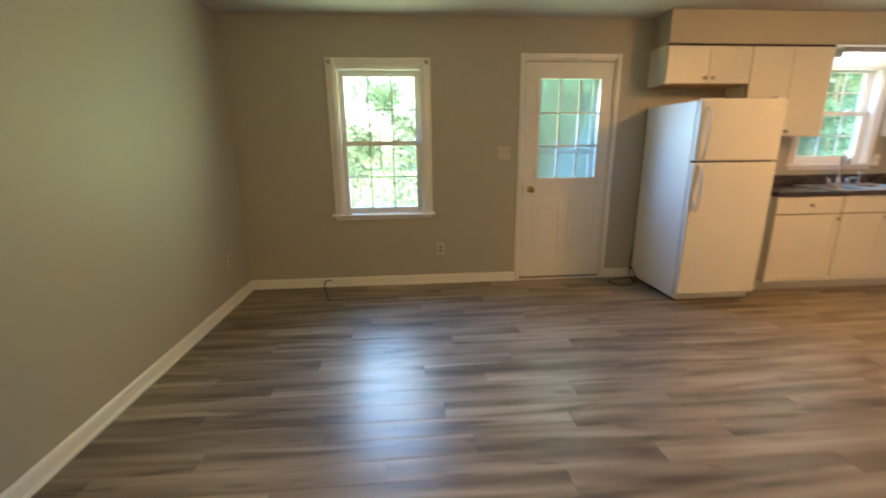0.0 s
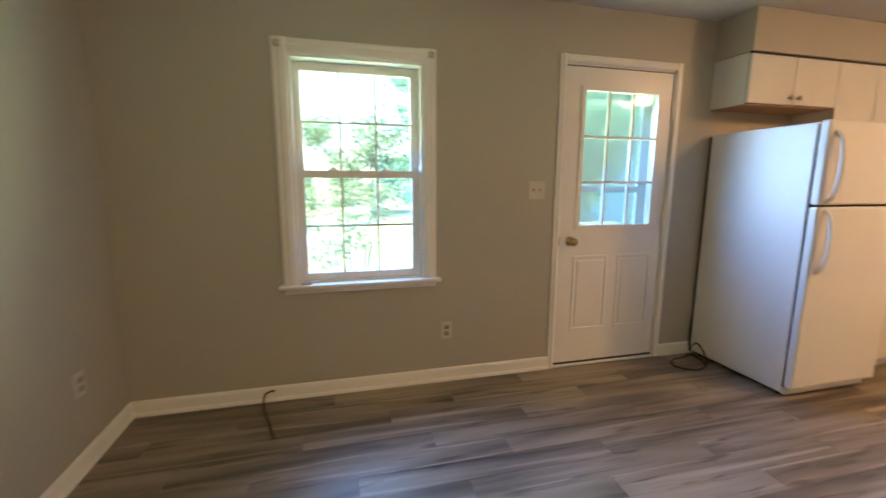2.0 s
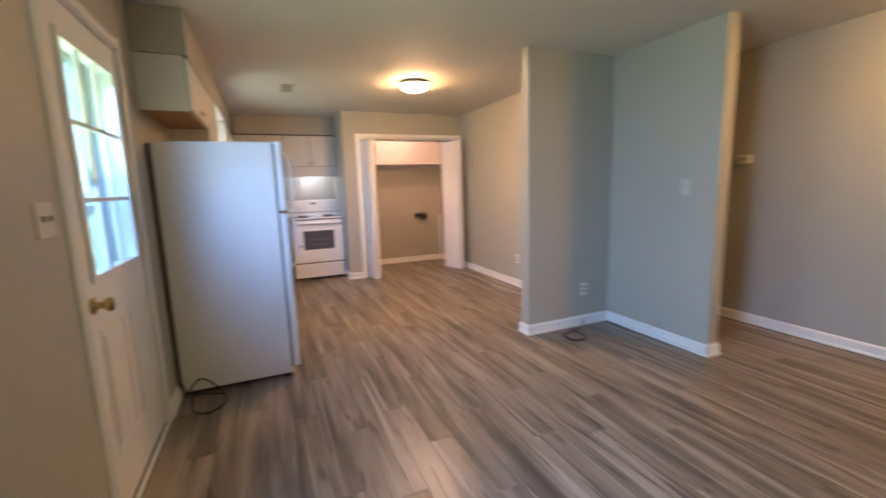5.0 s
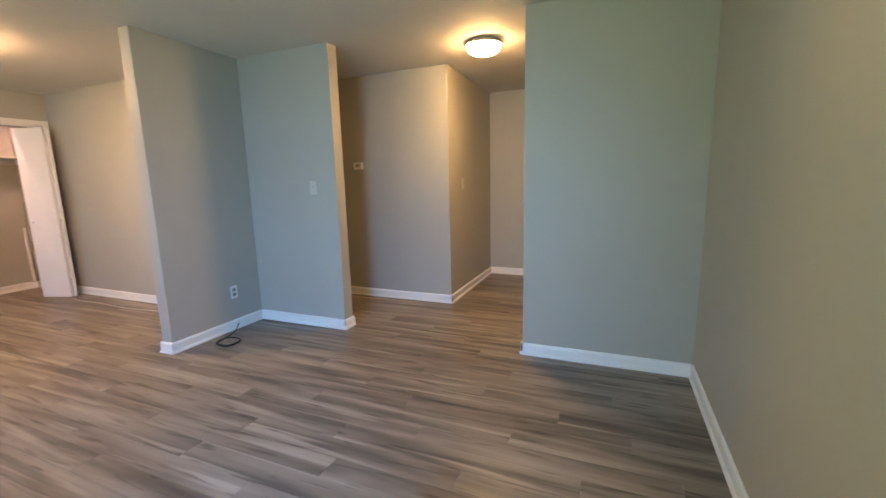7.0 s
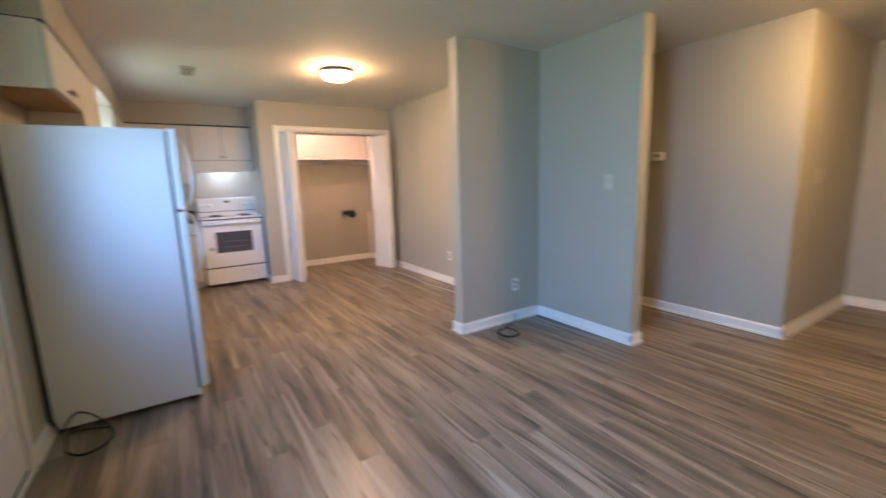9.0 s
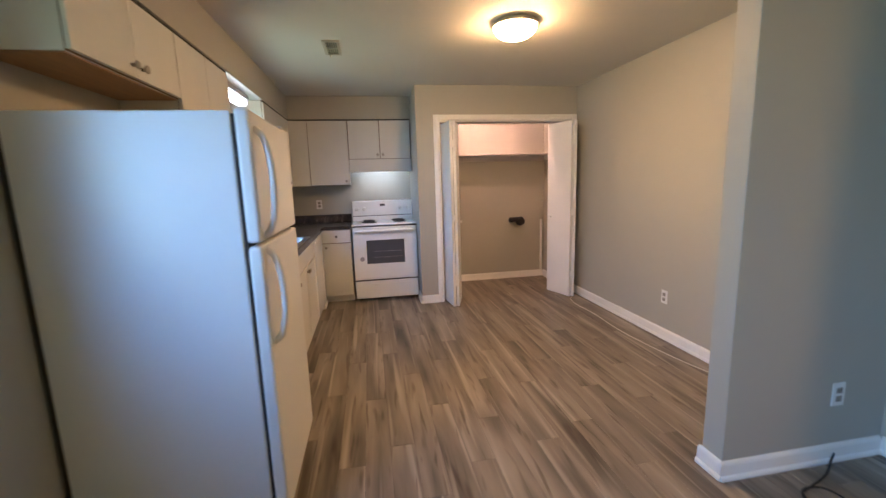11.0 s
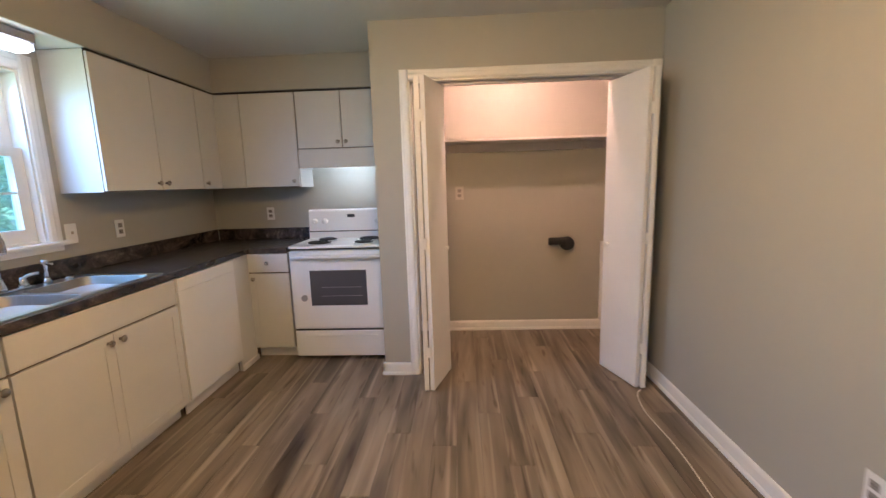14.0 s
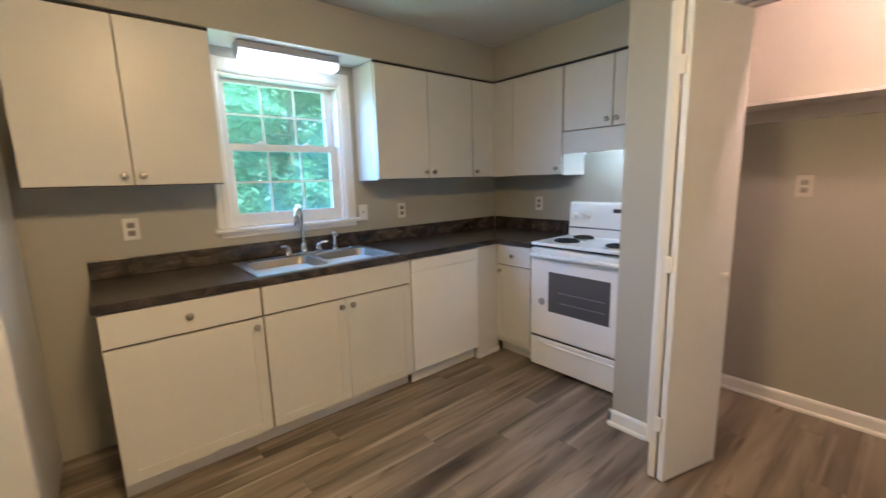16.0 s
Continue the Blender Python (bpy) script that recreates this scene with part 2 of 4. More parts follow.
M_GLASS = glass_like("window_glass", (0.90, 1.0, 0.97))
# pale mint and near-white: bright haze of the outdoors painted into the screens
M_HAZE_SCREEN = screen_like("haze_screen", (0.58, 0.80, 0.68), 0.20)
M_STORM_HAZE = screen_like("storm_haze_screen", (0.92, 0.96, 0.98), 0.46)
M_MUNTIN = surface("grey_muntin", (0.54, 0.57, 0.55), 0.45, vary=0.03)
M_SHELF = surface("shelf_paint", (0.62, 0.59, 0.55), 0.5, vary=0.04)
M_LAMP = glowing("lit_frosted_glass", (1.0, 0.59, 0.25), 25.0)
M_LAMP_HALL = glowing("lit_hall_glass", (1.0, 0.58, 0.19), 17.0)
M_TUBE = glowing("lit_tube_cover", (0.93, 0.95, 1.0), 1.0)
M_HOODLIGHT = glowing("lit_hood_lens", (0.80, 0.91, 1.0), 4.2)
M_BULB = glowing("lit_closet_bulb", (1.0, 0.57, 0.41), 114.0)
M_GREY = surface("grey_fixture_metal", (0.36, 0.35, 0.37), 0.4, metal=0.3, vary=0.05)
M_CORDWHITE = surface("white_cord", (0.72, 0.69, 0.62), 0.5, vary=0.05)
M_TAN = surface("tan_plastic", (0.42, 0.37, 0.29), 0.5, vary=0.08)
M_TUBING = surface("brown_tubing", (0.055, 0.04, 0.03), 0.5, vary=0.1)
M_SOCKET = surface("socket_grey", (0.30, 0.275, 0.24), 0.45, vary=0.04)
M_DECK = surface("weathered_deck_wood", (0.24, 0.23, 0.215), 0.8, vary=0.2, scale=3, stretch=(1, 9, 9), bump=0.3, bscale=40)
M_POST = surface("white_porch_paint", (0.78, 0.81, 0.84), 0.5, vary=0.05)
M_GRASS = surface("lawn", (0.16, 0.20, 0.085), 0.9, vary=0.45, scale=0.5, bump=1.0, bscale=25)
M_BARK = surface("bark", (0.10, 0.08, 0.06), 0.9, vary=0.4, scale=4, stretch=(1, 1, 0.2), bump=1.0, bscale=20)
M_LEAF = leaf_material("leaf_green", (0.06, 0.175, 0.11), (0.15, 0.31, 0.21), 0.6)
M_LEAF2 = leaf_material("leaf_light", (0.09, 0.16, 0.08), (0.24, 0.30, 0.18), 0.6)
M_SIDING = surface("siding", (0.6, 0.58, 0.54), 0.6, vary=0.05)

# ---- builders ----


def box(bm, x0, x1, y0, y1, z0, z1, bev=0.0, seg=2):
    """An upright box, bevelled all round if asked."""
    made = bmesh.ops.create_cube(bm, size=1.0, matrix=Matrix.LocRotScale(((x0 + x1) / 2, (y0 + y1) / 2, (z0 + z1) / 2), None, (abs(x1 - x0), abs(y1 - y0), abs(z1 - z0))))
    if bev > 0:
        edges = {e for v in made["verts"] for e in v.link_edges}
        bmesh.ops.bevel(bm, geom=list(edges), offset=bev, segments=seg, profile=0.5, affect="EDGES", clamp_overlap=True)
    return bm


def boxed(*args, **kw):
    return box(bmesh.new(), *args, **kw)


def rod(bm, a, b, r0, r1=None, n=16):
    """A round rod from a to b."""
    a, b = Vector(a), Vector(b)
    q = (b - a).to_track_quat("Z", "Y").to_matrix().to_4x4()
    bmesh.ops.create_cone(bm, cap_ends=True, segments=n, radius1=r0, radius2=r0 if r1 is None else r1, depth=(b - a).length, matrix=Matrix.Translation((a + b) / 2) @ q)
    return bm


def lathe(bm, prof, m=Matrix(), n=24):
    """A turned shape: radius and height pairs round the z axis of m."""
    rings = []
    for r, z in prof:
        rings.append([bm.verts.new(m @ Vector((r * math.cos(2 * math.pi * i / n), r * math.sin(2 * math.pi * i / n), z))) for i in range(n)])
    for p, q in zip(rings, rings[1:]):
        for i in range(n):
            bm.faces.new((p[i], p[(i + 1) % n], q[(i + 1) % n], q[i]))
    bm.faces.new(list(reversed(rings[0]))), bm.faces.new(rings[-1])
    bmesh.ops.recalc_face_normals(bm, faces=bm.faces[:])
    return bm


def extrude(bm, prof, a, b, up=(0, 0, 1)):
    """A profile (out, up) swept straight from a to b; out points to the right of the way."""
    a, b, up = Vector(a), Vector(b), Vector(up)
    out = (b - a).normalized().cross(up)
    ends = [[bm.verts.new(p + out * o + up * u) for o, u in prof] for p in (a, b)]
    n = len(prof)
    for i in range(n):
        bm.faces.new((ends[0][i], ends[0][(i + 1) % n], ends[1][(i + 1) % n], ends[1][i]))
    bm.faces.new(list(reversed(ends[0]))), bm.faces.new(ends[1])
    bmesh.ops.recalc_face_normals(bm, faces=bm.faces[:])
    return bm


def tube(bm, pts, r, n=10, smooth=4):
    """A round cord or pipe through points, rounded by a Catmull-Rom curve."""
    P = [Vector(p) for p in pts]
    P = [2 * P[0] - P[1]] + P + [2 * P[-1] - P[-2]]
    way = []
    for i in range(1, len(P) - 2):
        for k in range(smooth):
            t = k / smooth
            a, b, c, d = P[i - 1], P[i], P[i + 1], P[i + 2]
            way.append(0.5 * (2 * b + (c - a) * t + (2 * a - 5 * b + 4 * c - d) * t * t + (3 * b - a - 3 * c + d) * t ** 3))
    way.append(P[-2])
    rings, side = [], Vector((0.31, 0.77, 0.55))
    for i, p in enumerate(way):
        d = (way[min(i + 1, len(way) - 1)] - way[max(i - 1, 0)]).normalized()
        u = (side - d * side.dot(d)).normalized()
        w = d.cross(u)
        side = u
        rings.append([bm.verts.new(p + r * (u * math.cos(2 * math.pi * k / n) + w * math.sin(2 * math.pi * k / n))) for k in range(n)])
    for p, q in zip(rings, rings[1:]):
        for k in range(n):
            bm.faces.new((p[k], p[(k + 1) % n], q[(k + 1) % n], q[k]))
    bm.faces.new(list(reversed(rings[0]))), bm.faces.new(rings[-1])
    return bm


def slab_grid(bm, axis, a0, a1, u0, u1, v0, v1, holes=()):
    """A slab across axis between a0 and a1, with openings (u0, u1, v0, v1) right through it."""
    us = sorted({u0, u1, *[c for h in holes for c in h[:2]]})
    vs = sorted({v0, v1, *[c for h in holes for c in h[2:]]})
    us, vs = [u for u in us if u0 <= u <= u1], [v for v in vs if v0 <= v <= v1]

    def point(a, u, v):
        return {"x": (a, u, v), "y": (u, a, v), "z": (u, v, a)}[axis]
    verts = {}

    def vert(a, u, v):
        key = (a, u, v)
        if key not in verts:
            verts[key] = bm.verts.new(point(a, u, v))
        return verts[key]

    def solid(i, j):
        if not (0 <= i < len(us) - 1 and 0 <= j < len(vs) - 1):
            return False
        cu, cv = (us[i] + us[i + 1]) / 2, (vs[j] + vs[j + 1]) / 2
        return not any(h[0] < cu < h[1] and h[2] < cv < h[3] for h in holes)
    for i in range(len(us) - 1):
        for j in range(len(vs) - 1):
            if not solid(i, j):
                continue
            p, q, r, s = us[i], us[i + 1], vs[j], vs[j + 1]
            for a in (a0, a1):
                bm.faces.new([vert(a, p, r), vert(a, q, r), vert(a, q, s), vert(a, p, s)])
            for di, dj, e in ((-1, 0, ((p, r), (p, s))), (1, 0, ((q, r), (q, s))), (0, -1, ((p, r), (q, r))), (0, 1, ((p, s), (q, s)))):
                if not solid(i + di, j + dj):
                    bm.faces.new([vert(a0, *e[0]), vert(a0, *e[1]), vert(a1, *e[1]), vert(a1, *e[0])])
    bmesh.ops.recalc_face_normals(bm, faces=bm.faces[:])
    return bm


def obj(name, bm, mat, smooth=False):
    me = bpy.data.meshes.new(name)
    bm.to_mesh(me)
    bm.free()
    me.materials.append(mat)
    if smooth:
        me.shade_smooth()
    return new(name, me)


def part(name, bm, mat, parent, label="", smooth=False):
    ob = obj(name, bm, mat, smooth)
    ob.parent = parent
    if label:
        ob["label"] = label
    return ob


def thing(name, m, label, category, group="", kind=""):
    ob = new(name)
    ob.empty_display_size = 0.1
    ob.matrix_world = m
    return tagged(ob, label, category, group, kind)


def single(name, bm, mat, label, category, group="", smooth=False):
    return tagged(obj(name, bm, mat, smooth), label, category, group)


def structure(name, bm, mat, label, category):
    return tagged(obj(name, bm, mat), label, category, "", "structure")


# ---- the plan ----
NORTH, WEST, SOUTH, EAST, CEIL = 4.145, -1.29, 0.56, 6.44, 2.42
PIER_X, PIER_END, PIER_T = 2.40, 1.465, 0.115
HALL_L, HALL_R = -0.185, 1.413
CLOSET_X, STUB_Y = 5.535, 2.44
HALL_Y, HALL_X, HALL_FAR = -0.47, 0.79, -1.99
CL0, CL1, CLTOP = 0.6255, 2.19, 2.05

structure("wall_north", slab_grid(bmesh.new(), "y", NORTH, NORTH + 0.16, WEST - 0.14, EAST + 0.14, -0.25, CEIL + 0.12,
          [(-0.385, 0.42, 0.697, 2.027), (1.325, 2.187, 0.0, 2.085), (4.095, 4.885, 1.115, 2.045)]), M_WALL, "greige painted outer wall with window and door openings", "wall")
structure("wall_west", boxed(WEST - 0.14, WEST, HALL_FAR - 0.14, NORTH, -0.25, CEIL + 0.12), M_WALL, "plain greige painted wall", "wall")
structure("wall_south", slab_grid(bmesh.new(), "y", SOUTH - 0.115, SOUTH, WEST, EAST, 0.0, CEIL, [(HALL_L, HALL_R, -1, 9)]), M_WALL, "greige painted wall with a wide opening to the hall", "wall")
structure("wall_pier", boxed(PIER_X, PIER_X + PIER_T, SOUTH, PIER_END, 0.0, CEIL, bev=0.004), M_WALL, "short greige partition wall beside the kitchen", "wall")
structure("wall_east", boxed(EAST, EAST + 0.14, HALL_Y - 0.12, NORTH, -0.25, CEIL + 0.12), M_WALL, "greige painted kitchen end wall", "wall")
structure("wall_closet_front", slab_grid(bmesh.new(), "x", CLOSET_X, CLOSET_X + 0.115, SOUTH, STUB_Y, 0.0, CEIL, [(CL0, CL1, -1, CLTOP)]), M_WALL, "greige wall with a wide closet opening", "wall")
structure("wall_closet_side", boxed(CLOSET_X + 0.115, EAST, STUB_Y - 0.115, STUB_Y, 0.0, CEIL), M_WALL, "greige wall between range and closet", "wall")
structure("wall_hall_south", boxed(HALL_X, EAST, HALL_Y - 0.12, HALL_Y, 0.0, CEIL), M_WALL, "greige hall wall with an outside corner", "wall")
structure("wall_hall_side", boxed(HALL_X, HALL_X + 0.12, HALL_FAR, HALL_Y - 0.12, 0.0, CEIL), M_WALL, "greige hall wall running back", "wall")
structure("wall_hall_far", boxed(WEST, HALL_X + 0.12, HALL_FAR - 0.14, HALL_FAR, -0.25, CEIL + 0.12), M_WALL, "greige far hall wall", "wall")
structure("roof", boxed(WEST - 0.14, EAST + 0.14, HALL_FAR - 0.14, NORTH + 0.42, CEIL + 0.121, CEIL + 0.2), M_SIDING, "flat roof deck above the ceiling", "roof")
structure("ceiling", boxed(WEST, EAST, HALL_FAR, NORTH, CEIL, CEIL + 0.119), M_CEIL, "white textured ceiling", "ceiling")
structure("soffit", slab_grid(bmesh.new(), "z", 2.157, CEIL - 0.001, 2.49, EAST - 0.001, 2.442, NORTH - 0.001, [(2.49, 6.128, 2.0, 3.862)]), M_WALL, "greige boxed soffit above the wall cabinets", "soffit")

# added white sheet: the strip light's brightness on the soffit put into colour
structure("trim", boxed(4.036, 4.984, 3.866, NORTH - 0.0185, 2.1535, 2.1565), M_TRIM, "white panel added to brighten the soffit underside above the kitchen window", "trim")

BASE = [(0, 0), (0.024, 0), (0.024, 0.012), (0.019, 0.02), (0.014, 0.022), (0.014, 0.072), (0.010, 0.083), (0.004, 0.089), (0, 0.089)]


def baseboard(a, b):
    structure("baseboard", extrude(bmesh.new(), BASE, (*a, 0.001), (*b, 0.001)), M_TRIM, "white painted baseboard with shoe moulding", "baseboard")


for a, b in (((WEST, NORTH), (1.288, NORTH)), ((2.228, NORTH), (2.62, NORTH)), ((WEST, SOUTH + 0.014), (WEST, NORTH - 0.014)),
             ((HALL_L + 0.014, SOUTH), (WEST + 0.014, SOUTH)), ((PIER_X - 0.014, SOUTH), (HALL_R - 0.014, SOUTH)), ((PIER_X, PIER_END + 0.014), (PIER_X, SOUTH + 0.014)),
             ((PIER_X + PIER_T + 0.014, PIER_END), (PIER_X - 0.014, PIER_END)), ((PIER_X + PIER_T, SOUTH + 0.014), (PIER_X + PIER_T, PIER_END + 0.014)),
             ((CLOSET_X - 0.014, SOUTH), (PIER_X + PIER_T + 0.014, SOUTH)), ((CLOSET_X, STUB_Y + 0.014), (CLOSET_X, 2.247)), ((5.80, STUB_Y), (CLOSET_X - 0.014, STUB_Y)),
             ((HALL_R, SOUTH + 0.014), (HALL_R, SOUTH - 0.129)), ((HALL_L, SOUTH - 0.129), (HALL_L, SOUTH + 0.014)),
             ((EAST, HALL_Y), (HALL_X - 0.014, HALL_Y)), ((HALL_X, HALL_Y + 0.014), (HALL_X, HALL_FAR + 0.014)), ((HALL_X - 0.014, HALL_FAR), (WEST, HALL_FAR)),
             ((EAST, STUB_Y - 0.129), (EAST, SOUTH + 0.014)), ((EAST - 0.014, SOUTH), (CLOSET_X + 0.115, SOUTH)), ((CLOSET_X + 0.115, STUB_Y - 0.115), (EAST - 0.014, STUB_Y - 0.115)),
             ((WEST, HALL_FAR + 0.014), (WEST, SOUTH - 0.129)), ((WEST + 0.014, SOUTH - 0.115), (HALL_L, SOUTH - 0.115)), ((HALL_R, SOUTH - 0.115), (EAST, SOUTH - 0.115))):
    # the room lies to the right of each run
    baseboard(a, b)


def casing_piece(parent, a, b, inward, width, proud=0.018):
    """A strip of moulded casing from a to b on a wall; inward is the wall's normal to the room."""
    a, b, n = Vector(a), Vector(b), Vector(inward)
    side = n.cross((b - a).normalized())
    bm = bmesh.new()
    k = width / 0.06
    prof = [(o * proud / 0.018, u * k) for o, u in ((0, 0), (0.011, 0), (0.018, 0.010), (0.018, 0.030), (0.013, 0.038), (0.013, 0.052), (0.008, 0.06), (0, 0.06))]
    ends = [[bm.verts.new(p + n * o + side * u) for o, u in prof] for p in (a, b)]
    for i in range(len(prof)):
        j = (i + 1) % len(prof)
        bm.faces.new((ends[0][i], ends[0][j], ends[1][j], ends[1][i]))
    bm.faces.new(ends[0]), bm.faces.new(ends[1])
    bmesh.ops.recalc_face_normals(bm, faces=bm.faces[:])
    return part("casing", bm, M_TRIM, parent)


def window(name, label, x0, x1, zstool, ztop, gx0, gx1, gz0, gz1, zr, muntin_mat, cw):
    """A double-hung window in the north wall: casing, stool, apron, jambs and two sashes of six panes."""
    w = thing(name, pose(0, 0, 0), label, "window", "", "structure")
    y = NORTH
    i0, i1, it = x0 + cw, x1 - cw, ztop - cw
    casing_piece(w, (i0, y, zstool + 0.002), (i0, y, ztop), (0, -1, 0), cw)
    casing_piece(w, (i1, y, ztop), (i1, y, zstool + 0.002), (0, -1, 0), cw)
    casing_piece(w, (i0 + 0.001, y, it), (i1 - 0.001, y, it), (0, -1, 0), cw, 0.0165)
    part("window_sill", boxed(x0 - 0.025, x1 + 0.025, y - 0.05, y + 0.02, zstool - 0.022, zstool, bev=0.005), M_TRIM, w)
    part("apron", boxed(x0 + 0.005, x1 - 0.005, y - 0.016, y, zstool - 0.056, zstool - 0.0225, bev=0.004), M_TRIM, w)
    for a, b in ((i0 - 0.03, i0 + 0.012), (i1 - 0.012, i1 + 0.03)):
        part("jamb", boxed(a, b, y + 0.001, y + 0.15, zstool, it + 0.025), M_TRIM, w)
    part("jamb", boxed(i0 + 0.012, i1 - 0.012, y + 0.001, y + 0.15, it - 0.012, it + 0.03), M_TRIM, w)
    part("sill_slope", boxed(i0 + 0.012, i1 - 0.012, y + 0.021, y + 0.16, zstool - 0.02, zstool + 0.008), M_TRIM, w)
    for nm, ya, za, zb, lo, hi in (("upper_sash", y + 0.085, zr - 0.018, it - 0.013, zr + 0.018, gz1), ("lower_sash", y + 0.04, zstool + 0.009, zr + 0.022, gz0, zr - 0.02)):
        s = part(nm, slab_grid(bmesh.new(), "y", ya, ya + 0.034, i0 + 0.013, i1 - 0.013, za, zb, [(gx0, gx1, lo, hi)]), M_TRIM, w)
        pane = part("pane", boxed(gx0 - 0.004, gx1 + 0.004, ya + 0.015, ya + 0.019, lo - 0.004, hi + 0.004), M_GLASS, s)
        pane.visible_shadow = False
        for k in (1, 2):
            gx = gx0 + (gx1 - gx0) * k / 3
            part("muntin", boxed(gx - 0.006, gx + 0.006, ya + 0.006, ya + 0.014, lo, hi), muntin_mat, s)
        gz = (lo + hi) / 2
        part("muntin", boxed(gx0, gx1, ya + 0.005, ya + 0.0138, gz - 0.006, gz + 0.006), muntin_mat, s)
    scr = part("haze_screen", boxed(i0 + 0.014, i1 - 0.014, y + 0.128, y + 0.1285, zstool + 0.01, it - 0.014), M_HAZE_SCREEN, w, "insect screen coloured pale to lay haze over the view")
    scr.visible_shadow = False
    for k in (0.3, 0.7):
        lx = i0 + (i1 - i0) * k
        bm = boxed(lx - 0.03, lx + 0.03, y + 0.03, y + 0.075, zr + 0.022, zr + 0.03, bev=0.003)
        rod(bm, (lx, y + 0.05, zr + 0.03), (lx, y + 0.05, zr + 0.042), 0.014)
        part("sash_lock", bm, M_PLASTIC, w)
    return w


window("window_1", "white double-hung window with grey muntins over a stool", -0.44, 0.475, 0.714, 2.082, -0.303, 0.332, 0.768, 1.940, 1.358, M_MUNTIN, 0.08)
window("window_2", "white double-hung kitchen window above the sink", 4.035, 4.945, 1.115, 2.10, 4.165, 4.795, 1.195, 1.985, 1.60, M_TRIM, 0.08)
for bx in (-0.405, 0.44):
    bm = boxed(bx - 0.017, bx + 0.017, NORTH - 0.032, NORTH - 0.0185, 2.027, 2.062, bev=0.004)
    rod(bm, (bx, NORTH - 0.03, 2.044), (bx, NORTH - 0.052, 2.044), 0.008)
    single("curtain_bracket", bm, M_TAN, "small tan curtain rod bracket on the window casing", "bracket", "curtain brackets")


def back_door():
    d = thing("door_1", pose(0, 0, 0), "white half-glass back door with nine panes, closed", "door", "", "structure")
    y, x0, x1 = NORTH, 1.345, 2.167
    g = (1.482, 2.05, 1.02, 1.915)
    slab = part("slab", slab_grid(bmesh.new(), "y", y + 0.006, y + 0.048, x0, x1, 0.02, 2.058, [g]), M_DOOR, d)
    for a, b in ((x0 + 0.112, 1.735), (1.815, x1 - 0.072)):
        bm = bmesh.new()
        for e in ((a, b, 0.265, 0.285), (a, b, 0.79, 0.81), (a, a + 0.02, 0.285, 0.79), (b - 0.02, b, 0.285, 0.79)):
            box(bm, e[0], e[1], y + 0.0005, y + 0.0065, e[2], e[3], bev=0.003, seg=1)
        part("panel_moulding", bm, M_DOOR, slab)
        part("panel", boxed(a + 0.035, b - 0.035, y + 0.0005, y + 0.0065, 0.30, 0.775, bev=0.005), M_DOOR, slab)
    bm = slab_grid(bmesh.new(), "y", y - 0.006, y + 0.0058, g[0] - 0.026, g[1] + 0.026, g[2] - 0.026, g[3] + 0.026, [(g[0] + 0.003, g[1] - 0.003, g[2] + 0.003, g[3] - 0.003)])
    part("glass_frame", bm, M_DOOR, d)
    pane = part("pane", boxed(g[0], g[1], y + 0.024, y + 0.030, g[2], g[3]), M_GLASS, d)
    pane.visible_shadow = False
    for k in (1, 2):
        gx, gz = g[0] + (g[1] - g[0]) * k / 3, g[2] + (g[3] - g[2]) * k / 3
        part("muntin", boxed(gx - 0.009, gx + 0.009, y + 0.001, y + 0.022, g[2], g[3], bev=0.003, seg=1), M_DOOR, d)
        part("muntin", boxed(g[0], g[1], y + 0.002, y + 0.021, gz - 0.009, gz + 0.009, bev=0.003, seg=1), M_DOOR, d)
    prof = [(0.033, 0.0), (0.033, 0.006), (0.016, 0.010), (0.012, 0.03), (0.022, 0.04), (0.028, 0.052), (0.026, 0.064), (0.014, 0.07)]
    part("door_knob", lathe(bmesh.new(), prof, Matrix.Translation((1.425, y + 0.006, 0.915)) @ Matrix.Rotation(radians(90), 4, "X")), M_BRASS, d, "brass door knob", True)
    part("latch_plate", boxed(x0 - 0.001, x0 + 0.004, y + 0.005, y + 0.04, 0.88, 0.95), M_BRASS, d)
    for hz in (0.25, 1.02, 1.80):
        bm = rod(bmesh.new(), (x1 + 0.004, y - 0.006, hz - 0.05), (x1 + 0.004, y - 0.006, hz + 0.05), 0.009)
        for k in (-0.053, 0.053):
            rod(bm, (x1 + 0.004, y - 0.006, hz + k - 0.003), (x1 + 0.004, y - 0.006, hz + k + 0.003), 0.0065)
        box(bm, x1 - 0.034, x1 - 0.004, y + 0.0035, y + 0.0062, hz - 0.048, hz + 0.048, bev=0.0008, seg=1)
        part("hinge", bm, M_DOOR, d)
    for a, b in ((1.3255, 1.340), (2.172, 2.1865)):
        part("jamb", boxed(a, b, y + 0.001, y + 0.158, 0.0, 2.064), M_TRIM, d)
    part("jamb", boxed(1.341, 2.171, y + 0.001, y + 0.158, 2.065, 2.0845), M_TRIM, d)
    for a, b, lo, hi in ((1.3405, 1.3445, 0.02, 2.06), (2.1675, 2.1715, 0.02, 2.06), (1.3405, 2.1715, 2.0585, 2.0645)):
        part("weather_seal", boxed(a, b, y + 0.012, y + 0.045, lo, hi), M_GAP, d, "dark seal in the door gap")
    part("threshold", boxed(1.341, 2.171, y - 0.014, y + 0.158, 0.0, 0.014, bev=0.004), M_TRIM, d, "white painted threshold")
    part("door_sweep", boxed(x0, x1, y + 0.004, y + 0.014, 0.0145, 0.03), M_GAP, d, "dark rubber sweep")
    casing_piece(d, (1.334, y, 0.0), (1.334, y, 2.125), (0, -1, 0), 0.048)
    casing_piece(d, (2.178, y, 2.125), (2.178, y, 0.0), (0, -1, 0), 0.048)
